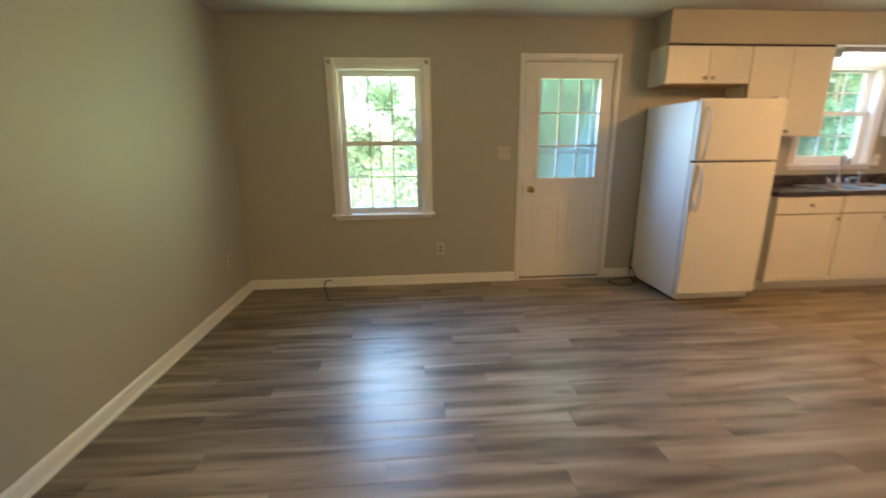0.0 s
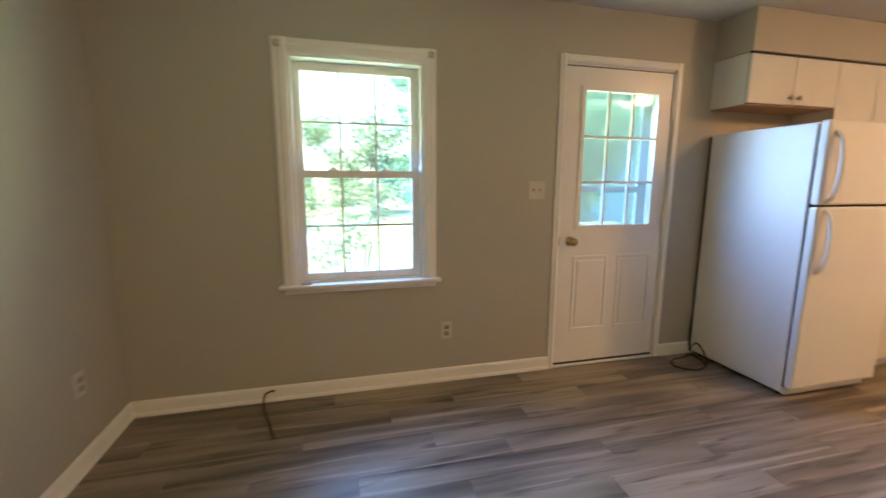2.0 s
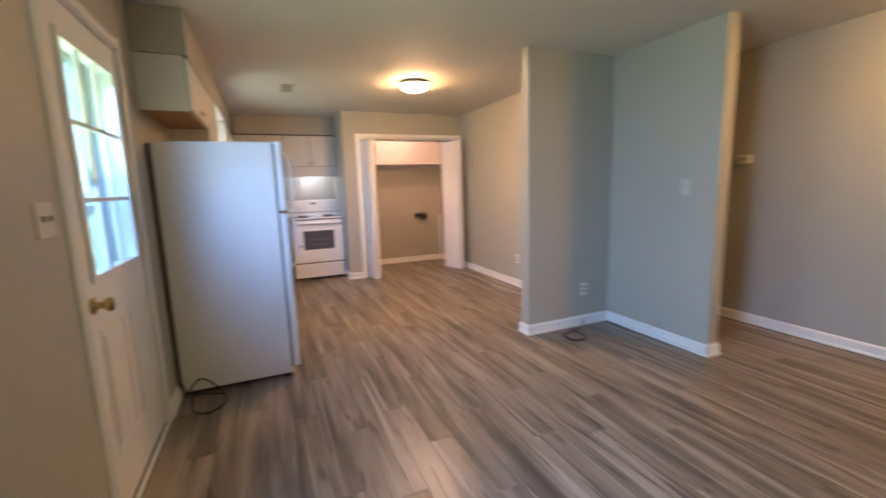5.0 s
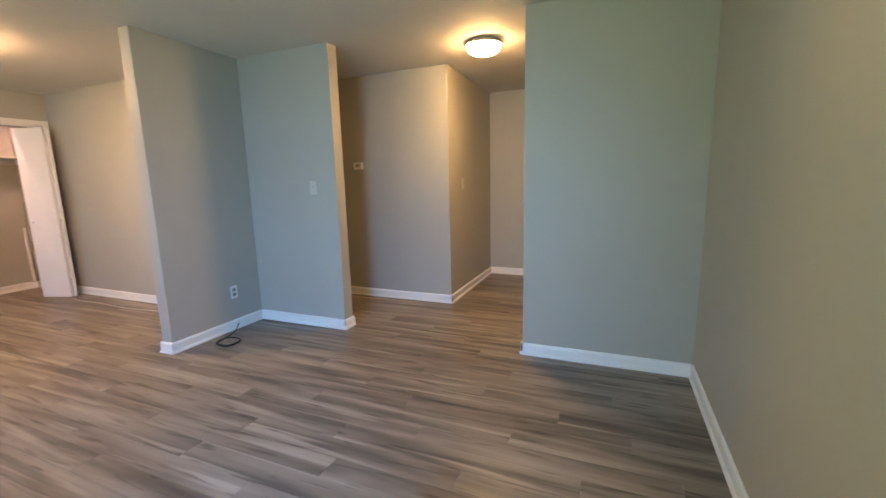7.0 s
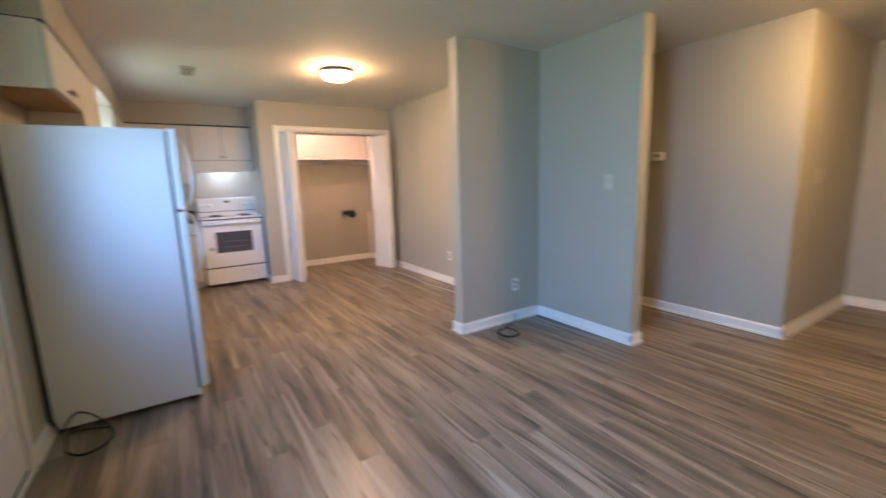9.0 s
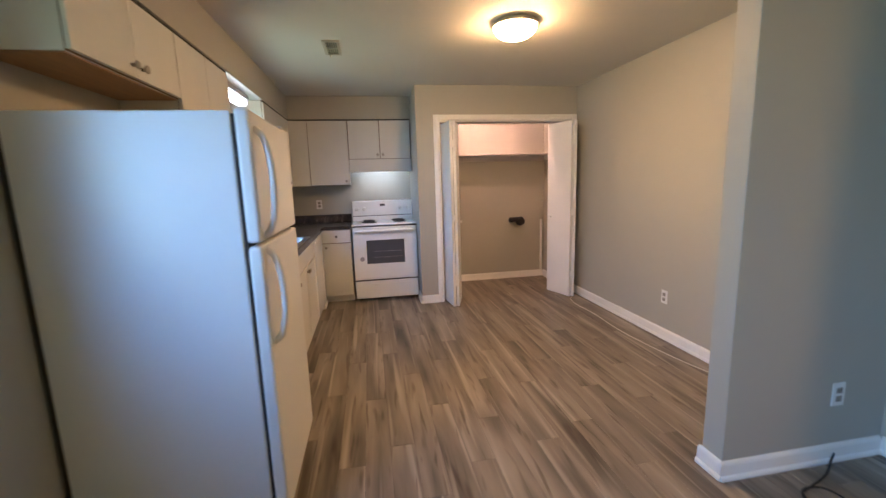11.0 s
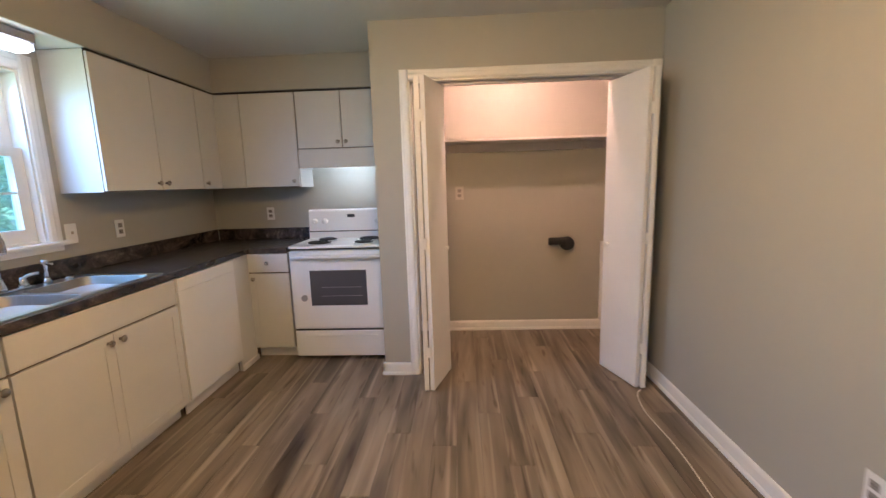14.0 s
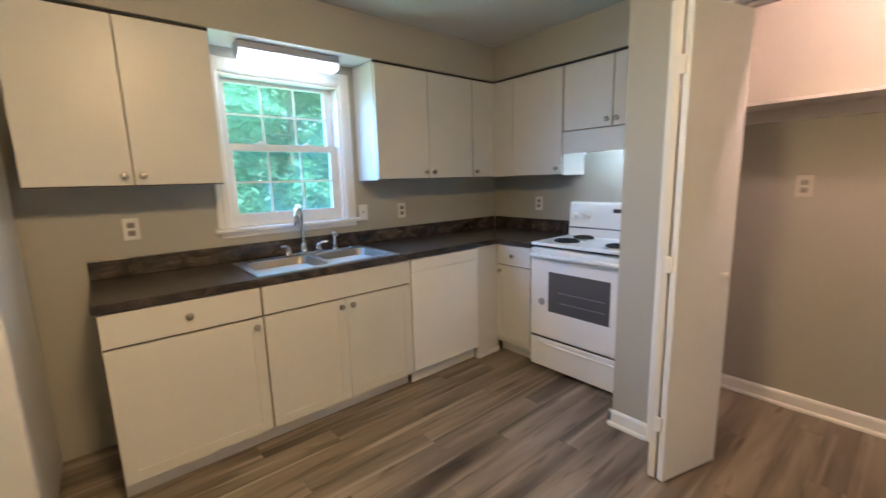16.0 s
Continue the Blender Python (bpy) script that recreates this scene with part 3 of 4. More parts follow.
    casing_piece(d, (1.335, y, 2.077), (2.177, y, 2.077), (0, -1, 0), 0.048, 0.0165)


back_door()


# ---- closet ----
def closet_trim():
    d = thing("closet_opening", pose(0, 0, 0), "white cased closet opening with a bifold track", "door frame", "", "structure")
    x = CLOSET_X
    casing_piece(d, (x, CL1, 0.0), (x, CL1, CLTOP + 0.06), (-1, 0, 0), 0.06)
    casing_piece(d, (x, CL0, CLTOP + 0.06), (x, CL0, 0.0), (-1, 0, 0), 0.06)
    casing_piece(d, (x, CL1 - 0.001, CLTOP), (x, CL0 + 0.001, CLTOP), (-1, 0, 0), 0.06, 0.0165)
    part("jamb", boxed(x + 0.001, x + 0.114, CL1 - 0.012, CL1 - 0.0005, 0.0, CLTOP - 0.001), M_TRIM, d)
    part("jamb", boxed(x + 0.001, x + 0.114, CL0 + 0.0005, CL0 + 0.012, 0.0, CLTOP - 0.001), M_TRIM, d)
    part("jamb", boxed(x + 0.001, x + 0.114, CL0 + 0.0125, CL1 - 0.0125, CLTOP - 0.013, CLTOP - 0.0005), M_TRIM, d)
    part("track", boxed(x + 0.045, x + 0.075, CL0 + 0.02, CL1 - 0.02, CLTOP - 0.035, CLTOP - 0.0135, bev=0.003), M_GREY, d, "grey metal bifold track")


closet_trim()


def leaf_panel(bm, a, b, z0, z1, t):
    """An upright flat door leaf whose middle runs from a to b."""
    a, b = Vector((*a, 0)), Vector((*b, 0))
    d = (b - a).normalized()
    m = Matrix.Translation((a + b) / 2 + Vector((0, 0, (z0 + z1) / 2))) @ Matrix.Rotation(math.atan2(d.y, d.x), 4, "Z")
    made = bmesh.ops.create_cube(bm, size=1.0, matrix=m @ Matrix.Diagonal(((b - a).length, t, z1 - z0, 1)))
    bmesh.ops.bevel(bm, geom=list({e for v in made["verts"] for e in v.link_edges}), offset=0.002, segments=1, affect="EDGES")
    return bm


def bifold(hinge, tip, lead, knob_side):
    d = thing("bifold_door", pose(0, 0, 0), "flat white bifold closet door, folded open", "door", "bifold closet doors")
    h, t, e = Vector(hinge), Vector(tip), Vector(lead)
    off = (e - h).normalized() * 0.019
    z0, z1 = 0.012, 2.012
    part("leaf", leaf_panel(bmesh.new(), h, t - off * 0.1, z0, z1, 0.030), M_DOOR, d)
    l2 = part("leaf", leaf_panel(bmesh.new(), e, t + off * 1.75, z0, z1, 0.030), M_DOOR, d)
    along = (t - e).normalized()
    nrm = Vector((along.y, -along.x)) * knob_side
    k = e + along * 0.06 + nrm * 0.015
    m = Matrix.Translation((k.x, k.y, 0.93)) @ Vector((nrm.x, nrm.y, 0)).to_track_quat("Z", "Y").to_matrix().to_4x4()
    part("knob", lathe(bmesh.new(), [(0.008, -0.004), (0.007, 0.012), (0.015, 0.02), (0.016, 0.028), (0.008, 0.033)], m, 14), M_PLASTIC, l2, "small white wooden knob", True)
    for hz in (0.28, 1.0, 1.78):
        c = t + off * 0.85 - along * 0.001
        part("hinge", boxed(c.x - 0.006, c.x + 0.004, c.y - 0.014, c.y + 0.014, hz - 0.035, hz + 0.035, bev=0.002, seg=1), M_TRIM, d)


bifold((5.59, 2.150), (5.262, 2.110), (5.60, 1.975), -1)
bifold((5.59, 0.655), (5.285, 0.700), (5.655, 0.845), 1)

sh = thing("closet_shelf", pose(0, 0, 0), "long white shelf on a cleat across the closet", "shelf")
part("board", boxed(6.17, EAST - 0.0005, SOUTH + 0.001, STUB_Y - 0.1155, 1.705, 1.724, bev=0.002), M_SHELF, sh)
part("cleat", boxed(EAST - 0.02, EAST - 0.0005, SOUTH + 0.001, STUB_Y - 0.1155, 1.635, 1.7045, bev=0.002), M_SHELF, sh)
for sy in (SOUTH + 0.001, STUB_Y - 0.135):
    part("cleat", boxed(6.19, EAST - 0.021, sy, sy + 0.018, 1.635, 1.7045, bev=0.002), M_SHELF, sh)

cl = thing("closet_light", pose(5.73, 1.45, CEIL), "bare warm bulb in a white ceiling socket in the closet", "lamp")
part("socket", lathe(bmesh.new(), [(0.055, -0.02), (0.055, 0.0), (0.03, 0.0)][::-1], Matrix(), 20), M_PLASTIC, cl)
part("bulb", lathe(bmesh.new(), [(0.014, -0.02), (0.018, -0.035), (0.03, -0.065), (0.028, -0.085), (0.012, -0.099)], Matrix(), 16), M_BULB, cl, "lit warm bulb", True)

dv = thing("dryer_vent", pose(EAST, 0.915, 0.807), "black dryer hose elbow stuck in the closet wall", "vent pipe")
part("collar", lathe(bmesh.new(), [(0.062, 0.0), (0.064, 0.012), (0.056, 0.022), (0.05, 0.07), (0.045, 0.072)], Matrix.Rotation(radians(-90), 4, "Y"), 22), M_RUBBER, dv, "", True)
ribs = [(0.030, 0.0)]
for i in range(7):
    ribs += [(0.034, 0.005 + i * 0.021), (0.034, 0.017 + i * 0.021), (0.030, 0.021 + i * 0.021)]
bm = lathe(bmesh.new(), ribs, Matrix.Translation((-0.055, 0.025, 0.028)) @ Matrix.Rotation(radians(-90), 4, "X"), 18)
part("elbow", bm, M_RUBBER, dv)
single("pipe", rod(bmesh.new(), (EAST - 0.02, SOUTH + 0.045, 0.10), (EAST - 0.02, SOUTH + 0.045, 0.82), 0.017), M_PLASTIC, "white plastic pipe up the closet corner", "pipe")


# ---- wall plates ----
def outlet(m, label="white duplex outlet on the wall", mat=None):
    """A duplex outlet; its plate faces local -y."""
    o = thing("wall_outlet", m, label, "outlet", "wall outlets")
    part("plate", boxed(-0.036, 0.036, -0.006, 0, -0.058, 0.058, bev=0.003), mat or M_PLASTIC, o)
    for z in (-0.021, 0.021):
        s = part("socket", boxed(-0.017, 0.017, -0.0085, -0.0062, z - 0.0145, z + 0.0145, bev=0.001, seg=1), M_SOCKET, o, "grey socket face")
        bm = boxed(-0.008, -0.005, -0.0093, -0.0086, z - 0.004, z + 0.006)
        box(bm, 0.005, 0.008, -0.0093, -0.0086, z - 0.004, z + 0.006)
        box(bm, -0.002, 0.002, -0.0093, -0.0086, z - 0.011, z - 0.007)
        part("slot", bm, M_GAP, s)
    return o


def switch(m, gangs=1, label="white toggle switch plate on the wall", mat=None):
    w = 0.036 + 0.023 * (gangs - 1)
    o = thing("light_switch", m, label, "switch", "light switches")
    part("plate", boxed(-w, w, -0.006, 0, -0.058, 0.058, bev=0.003), mat or M_PLASTIC, o)
    for g in range(gangs):
        x = (g - (gangs - 1) / 2) * 0.046
        part("toggle", boxed(x - 0.005, x + 0.005, -0.016, -0.0062, -0.004, 0.014, bev=0.002, seg=1), M_TAN, o)
    return o


def blank(m, w, h, label):
    o = thing("wall_plate", m, label, "cover plate")
    part("plate", boxed(-w / 2, w / 2, -0.006, 0, -h / 2, h / 2, bev=0.003), M_WALL, o)
    return o


outlet(pose(0.545, NORTH, 0.352), "dull ivory outlet low under the window wall", M_IVORY)
switch(pose(1.155, NORTH, 1.262), 2, "ivory double toggle switch beside the back door", M_IVORY)
outlet(pose(3.62, NORTH, 1.158))
switch(pose(5.005, NORTH, 1.147), 1, "white switch plate beside the kitchen window")
outlet(pose(5.35, NORTH, 1.140))
outlet(pose(EAST, 3.62, 1.145, 0, 0, -90))
outlet(pose(EAST, 1.875, 1.282, 0, 0, -90), "dull ivory outlet high on the closet wall", M_IVORY)
outlet(pose(3.945, SOUTH, 0.365, 0, 0, 180), "white outlet low on the kitchen wall")
outlet(pose(PIER_X, 0.86, 0.345, 0, 0, -90), "white outlet low on the partition")
outlet(pose(WEST, 3.74, 0.40, 0, 0, 90), "pale outlet low on the long wall", M_IVORY)
switch(pose(1.655, SOUTH, 1.265, 0, 0, 180), 1, "dull ivory switch near the hall opening", M_IVORY)
blank(pose(1.98, SOUTH, 0.36, 0, 0, 180), 0.07, 0.11, "painted-over blank cover plate")
switch(pose(HALL_X, -0.885, 1.26, 0, 0, -90), 1, "pale switch on the hall wall", M_IVORY)
blank(pose(-0.975, NORTH, 1.46), 0.10, 0.30, "painted-over cover panel on the wall")
th = thing("thermostat", pose(1.86, HALL_Y, 1.48, 0, 0, 180), "white thermostat on the hall wall", "thermostat")
part("case", boxed(-0.055, 0.055, -0.03, 0, -0.038, 0.038, bev=0.006), M_PLASTIC, th)
part("display", boxed(-0.028, 0.028, -0.0315, -0.0302, -0.008, 0.02), M_GREY, th, "small grey display")


# ---- kitchen cabinets: local x along the front, front face at y = 0 facing -y ----
def knob(parent, x, y, z, mat=None):
    prof = [(0.009, -0.002), (0.007, 0.010), (0.010, 0.014), (0.0165, 0.019), (0.0165, 0.024), (0.011, 0.028)]
    return part("knob", lathe(bmesh.new(), prof, Matrix.Translation((x, y, z)) @ Matrix.Rotation(radians(90), 4, "X"), 16), mat or M_NICKEL, parent, "round satin metal knob", True)


def front(name, parent, x0, x1, z0, z1, y0=-0.0195, shaker=False, knob_at=None):
    """A drawer front or cabinet door, 19 mm thick, flat or with a shallow sunk field."""
    if shaker:
        r = 0.052
        bm = slab_grid(bmesh.new(), "y", y0, -0.002, x0, x1, z0, z1, [(x0 + r, x1 - r, z0 + r, z1 - r)])
        box(bm, x0 + r - 0.001, x1 - r + 0.001, y0 + 0.004, -0.004, z0 + r - 0.001, z1 - r + 0.001)
    else:
        bm = boxed(x0, x1, y0, -0.002, z0, z1, bev=0.003)
    d = part(name, bm, M_CAB, parent)
    if knob_at:
        knob(d, knob_at[0], y0, knob_at[1])
    return d


def wall_cabinet(m, w, z0, z1, depth, doors, label, underside=None, fill=0.0):
    """doors: (x0, x1, knob x)."""
    c = thing("wall_cabinet", m, label, "cabinet", "wall cabinets")
    part("body", boxed(0.0005, w - 0.0005, 0.0, depth - 0.001, z0, z1), M_CAB, c)
    if underside:
        part("underside", boxed(0.004, w - 0.004, 0.004, depth - 0.004, z0 - 0.005, z0 - 0.0005), underside, c, "bare brown wooden underside")
    # added liner, dark so that the slits between doors read as shaded
    part("gap_shade_liner", boxed(0.001, w - 0.001, -0.0015, -0.0001, z0 + 0.001, z1 - 0.001), M_GAP_LINER, c, "thin brown liner painted as the shade in the door gaps")
    if fill:
        front("filler", c, 0.003, fill, z0 + 0.003, z1 - 0.012)
    for a, b, k in doors:
        front("door", c, a, b, z0 + 0.006, z1 - 0.012, knob_at=(k, z0 + 0.05) if k else None)
    # near-black strip: the shade between doors and soffit, put in as colour
    part("shade_strip", boxed(0.0005, w - 0.0005, -0.012, 0.0, z1 - 0.0085, z1 + 0.004), M_GAP, c, "dark strip painted as the shade under the soffit")
    return c


UB, UT, UY = 1.38, 2.151, 3.885
D = NORTH - UY
wall_cabinet(pose(2.49, UY, 0), 0.772, 1.83, UT, D, [(0.003, 0.384, 0.35), (0.388, 0.769, 0.422)], "short cream cabinet above the refrigerator", M_CAB_DARK)
wall_cabinet(pose(3.263, UY, 0), 0.771, UB, UT, D, [(0.003, 0.383, 0.35), (0.388, 0.768, 0.42)], "cream two-door wall cabinet beside the window")
wall_cabinet(pose(4.985, UY, 0), 0.897, UB, UT, D, [(0.003, 0.444, 0.41), (0.449, 0.894, 0.482)], "cream two-door wall cabinet with pale side by the window")
wall_cabinet(pose(5.883, UY, 0), 0.269, UB, UT, D, [(0.003, 0.247, 0.035)], "narrow cream wall cabinet in the corner")
EX = 6.153
DE = EAST - EX
wall_cabinet(pose(EX, 3.884, 0, 0, 0, -90), 0.684, UB, UT, DE, [(0.227, 0.681, 0.645)], "cream corner wall cabinet with one door", fill=0.221)
wall_cabinet(pose(EX, 3.199, 0, 0, 0, -90), 0.754, 1.685, UT, DE, [(0.008, 0.373, 0.345), (0.381, 0.747, 0.41)], "short cream two-door cabinet above the range hood")

hood = thing("range_hood", pose(EX, 3.198, 0, 0, 0, -90), "white slim range hood with its light on", "range hood")
part("front", boxed(0.002, 0.752, -0.024, -0.006, 1.53, 1.684, bev=0.004), M_CAB, hood)
part("top", boxed(0.003, 0.751, -0.0055, DE - 0.002, 1.655, 1.684), M_ENAMEL, hood)
for hx in (0.003, 0.741):
    part("side", boxed(hx, hx + 0.01, -0.0055, DE - 0.002, 1.53, 1.6545), M_ENAMEL, hood)
part("lens", boxed(0.30, 0.45, 0.05, 0.13, 1.612, 1.6545, bev=0.004), M_HOODLIGHT, hood, "lit light lens")
part("filter", boxed(0.06, 0.27, 0.04, 0.22, 1.64, 1.6545), M_STEEL, hood)


def base_cabinet(m, w, depth, fronts, label, toe=0.055):
    """fronts: (kind, x0, x1, z0, z1, knob x, knob z)."""
    c = thing("base_cabinet", m, label, "cabinet", "base cabinets")
    part("body", boxed(0.0005, w - 0.0005, 0.0, depth - 0.001, 0.095, 0.873), M_CAB, c)
    part("toe_kick", boxed(0.0005, w - 0.0005, toe, toe + 0.018, 0.002, 0.0945), M_TRIM, c)
    # same added liner: painted shade between drawers and doors
    part("gap_shade_liner", boxed(0.001, w - 0.001, -0.0015, -0.0001, 0.096, 0.872), M_GAP_LINER, c, "thin brown liner painted as the shade in the door gaps")
    for kind, a, b, lo, hi, kx, kz in fronts:
        front(kind, c, a, b, lo, hi, shaker=kind == "door", knob_at=(kx, kz) if kx else None)
    return c


BY = 3.555
BD = NORTH - BY
base_cabinet(pose(3.432, BY, 0), 0.633, BD, [("drawer_front", 0.004, 0.628, 0.722, 0.868, 0.318, 0.797), ("door", 0.004, 0.628, 0.10, 0.712, 0.595, 0.672)], "cream base cabinet with one drawer and one door")
base_cabinet(pose(4.066, BY, 0), 0.910, BD, [("false_front", 0.004, 0.905, 0.722, 0.868, None, 0), ("door", 0.004, 0.453, 0.10, 0.712, 0.42, 0.672), ("door", 0.457, 0.905, 0.10, 0.712, 0.49, 0.672)], "cream sink base cabinet with two doors")
fl = thing("filler_panel", pose(5.592, BY, 0), "cream filler panel beside the dishwasher", "panel")
part("board", boxed(0.0, 0.2385, -0.004, 0.018, 0.002, 0.873, bev=0.002), M_CAB, fl)
part("shoe_moulding", boxed(0.0, 0.2385, -0.018, -0.0045, 0.002, 0.045, bev=0.005), M_TRIM, fl, "white shoe moulding")
BX = 5.832
base_cabinet(pose(BX, 3.553, 0, 0, 0, -90), 0.329, EAST - BX, [("drawer_front", 0.004, 0.325, 0.722, 0.868, 0.165, 0.797), ("door", 0.004, 0.325, 0.10, 0.712, 0.045, 0.672)], "narrow cream base cabinet beside the range")

dw = thing("dishwasher", pose(4.981, BY, 0), "white built-in dishwasher under the counter", "dishwasher")
part("body", boxed(0.002, 0.607, 0.0, BD - 0.02, 0.10, 0.870), M_PLASTIC, dw)
part("door", boxed(0.004, 0.605, -0.026, -0.0005, 0.105, 0.7885, bev=0.004), M_ENAMEL, dw)
part("control_panel", boxed(0.004, 0.605, -0.028, -0.0005, 0.789, 0.868, bev=0.004), M_ENAMEL, dw)
part("handle_recess", boxed(0.20, 0.41, -0.0300, -0.0282, 0.834, 0.85, bev=0.0008, seg=1), M_ENAMEL, dw)
part("vent", boxed(0.05, 0.12, -0.0295, -0.0282, 0.836, 0.846), M_PLASTIC, dw)
part("toe_panel", boxed(0.006, 0.60, 0.02, 0.03, 0.012, 0.099), M_PLASTIC, dw)
for fx in (0.04, 0.56):
    part("foot", rod(bmesh.new(), (fx, 0.05, 0.0), (fx, 0.05, 0.10), 0.012), M_GAP, dw)

# countertop, with a cut for the sink
SX0, SX1, SY0, SY1 = 4.065, 4.915, 3.553, 4.05
ct = thing("countertop", pose(0, 0, 0), "dark mottled laminate countertop with backsplash", "countertop")
top = slab_grid(bmesh.new(), "z", 0.876, 0.914, 3.42, EAST - 0.0015, 3.226, NORTH - 0.0015, [(SX0 + 0.02, SX1 - 0.02, SY0 + 0.02, SY1 - 0.055), (3.42, 5.807, 3.0, 3.525)])
part("top", top, M_COUNTER, ct)
part("backsplash", boxed(3.42, EAST - 0.022, NORTH - 0.021, NORTH - 0.0015, 0.9145, 1.012, bev=0.004), M_COUNTER, ct)
part("backsplash", boxed(EAST - 0.021, EAST - 0.0015, 3.226, NORTH - 0.0215, 0.9145, 1.012, bev=0.004), M_COUNTER, ct)


def sink():
    s = thing("sink", pose(0, 0, 0.9145), "stainless steel double-bowl drop-in sink", "sink")
    xm = (SX0 + SX1) / 2
    bowls = [(SX0 + 0.035, xm - 0.018, SY0 + 0.035, SY1 - 0.085), (xm + 0.018, SX1 - 0.035, SY0 + 0.035, SY1 - 0.085)]
    rim = slab_grid(bmesh.new(), "z", 0.0, 0.006, SX0, SX1, SY0, SY1, bowls)
    part("rim", rim, M_STEEL, s)
    for a, b, c, d in bowls:
        bm = bmesh.new()
        rings = []
        for z, ins, rad in ((0.0055, -0.001, 0.05), (-0.004, 0.004, 0.055), (-0.14, 0.016, 0.06), (-0.165, 0.045, 0.06)):
            ring = []
            for cx, cy, a0 in ((b - ins - rad, d - ins - rad, 0), (a + ins + rad, d - ins - rad, 90), (a + ins + rad, c + ins + rad, 180), (b - ins - rad, c + ins + rad, 270)):
                for k in range(6):
                    t = radians(a0 + 18 * k)
                    ring.append(bm.verts.new((cx + rad * math.cos(t), cy + rad * math.sin(t), z)))
            rings.append(ring)
        for p, q in zip(rings, rings[1:]):
            for i in range(len(p)):
                bm.faces.new((p[i], q[i], q[(i + 1) % len(p)], p[(i + 1) % len(p)]))
        bm.faces.new(rings[-1])
        bw = part("bowl", bm, M_STEEL_SHADED, s, "", True)
        part("drain", lathe(bmesh.new(), [(0.042, -0.1645), (0.042, -0.162), (0.03, -0.1615), (0.028, -0.1635)], Matrix.Translation(((a + b) / 2, (c + d) / 2, 0)), 18), M_CHROME, bw)
        for cx, cy, sx, sy in ((a, c, 1, 1), (b, c, -1, 1), (b, d, -1, -1), (a, d, 1, -1)):
            corner = bmesh.new()
            fan = [corner.verts.new((cx, cy, 0.0058))]
            for k in range(6):
                t = radians(18 * k)
                fan.append(corner.verts.new((cx + sx * (0.049 - 0.049 * math.cos(t)), cy + sy * (0.049 - 0.049 * math.sin(t)), 0.0058)))
            for i in range(1, 6):
                corner.faces.new((fan[0], fan[i], fan[i + 1]))
            bmesh.ops.recalc_face_normals(corner, faces=corner.faces[:])
            part("bowl_corner", corner, M_STEEL, s)


sink()


def faucet():
    f = thing("faucet", pose(4.487, SY1 - 0.035, 0.9208), "chrome gooseneck kitchen faucet with two levers", "faucet")
    part("base_plate", boxed(-0.125, 0.125, -0.027, 0.027, 0.0, 0.014, bev=0.006), M_CHROME, f)
    part("spout", tube(bmesh.new(), [(0, 0, 0.01), (0, 0, 0.11), (0, 0, 0.23), (-0.012, -0.02, 0.288), (-0.042, -0.07, 0.315), (-0.072, -0.12, 0.292), (-0.084, -0.142, 0.25)], 0.0115, 12, 6), M_CHROME, f, "", True)
    part("spray_head", lathe(bmesh.new(), [(0.012, 0.03), (0.016, 0.015), (0.018, -0.03), (0.014, -0.042)], Matrix.Translation((-0.085, -0.143, 0.243)), 16), M_CHROME, f, "", True)
    part("collar", lathe(bmesh.new(), [(0.026, 0.012), (0.024, 0.03), (0.016, 0.055), (0.0125, 0.07)], Matrix(), 18), M_CHROME, f, "", True)
    for s in (-1, 1):
        hnd = part("handle", lathe(bmesh.new(), [(0.022, 0.012), (0.021, 0.03), (0.015, 0.05), (0.009, 0.06)], Matrix.Translation((s * 0.10, 0, 0)), 16), M_CHROME, f, "", True)
        part("lever", tube(bmesh.new(), [(s * 0.10, 0, 0.05), (s * 0.12, -0.015, 0.066), (s * 0.155, -0.03, 0.068)], 0.0075, 8), M_CHROME, hnd, "", True)
    sp = thing("side_sprayer", pose(4.70, SY1 - 0.04, 0.9208), "chrome side sprayer standing in the sink deck", "sprayer")
    part("holder", lathe(bmesh.new(), [(0.023, 0.0), (0.022, 0.012), (0.014, 0.024), (0.012, 0.028)], Matrix(), 16), M_CHROME, sp, "", True)
    part("head", lathe(bmesh.new(), [(0.010, 0.025), (0.010, 0.07), (0.015, 0.09), (0.018, 0.115), (0.012, 0.125)], Matrix(), 16), M_CHROME, sp, "", True)
    part("trigger", boxed(-0.008, 0.008, -0.042, -0.01, 0.098, 0.108, bev=0.003), M_CHROME, sp)
    sb = thing("sink_stopper", pose(4.82, SY1 - 0.035, 0.9208), "small chrome sink hole cap", "cap")
    part("cap", lathe(bmesh.new(), [(0.024, 0.0), (0.024, 0.004), (0.016, 0.010), (0.005, 0.013)], Matrix(), 16), M_CHROME, sb, "", True)


faucet()


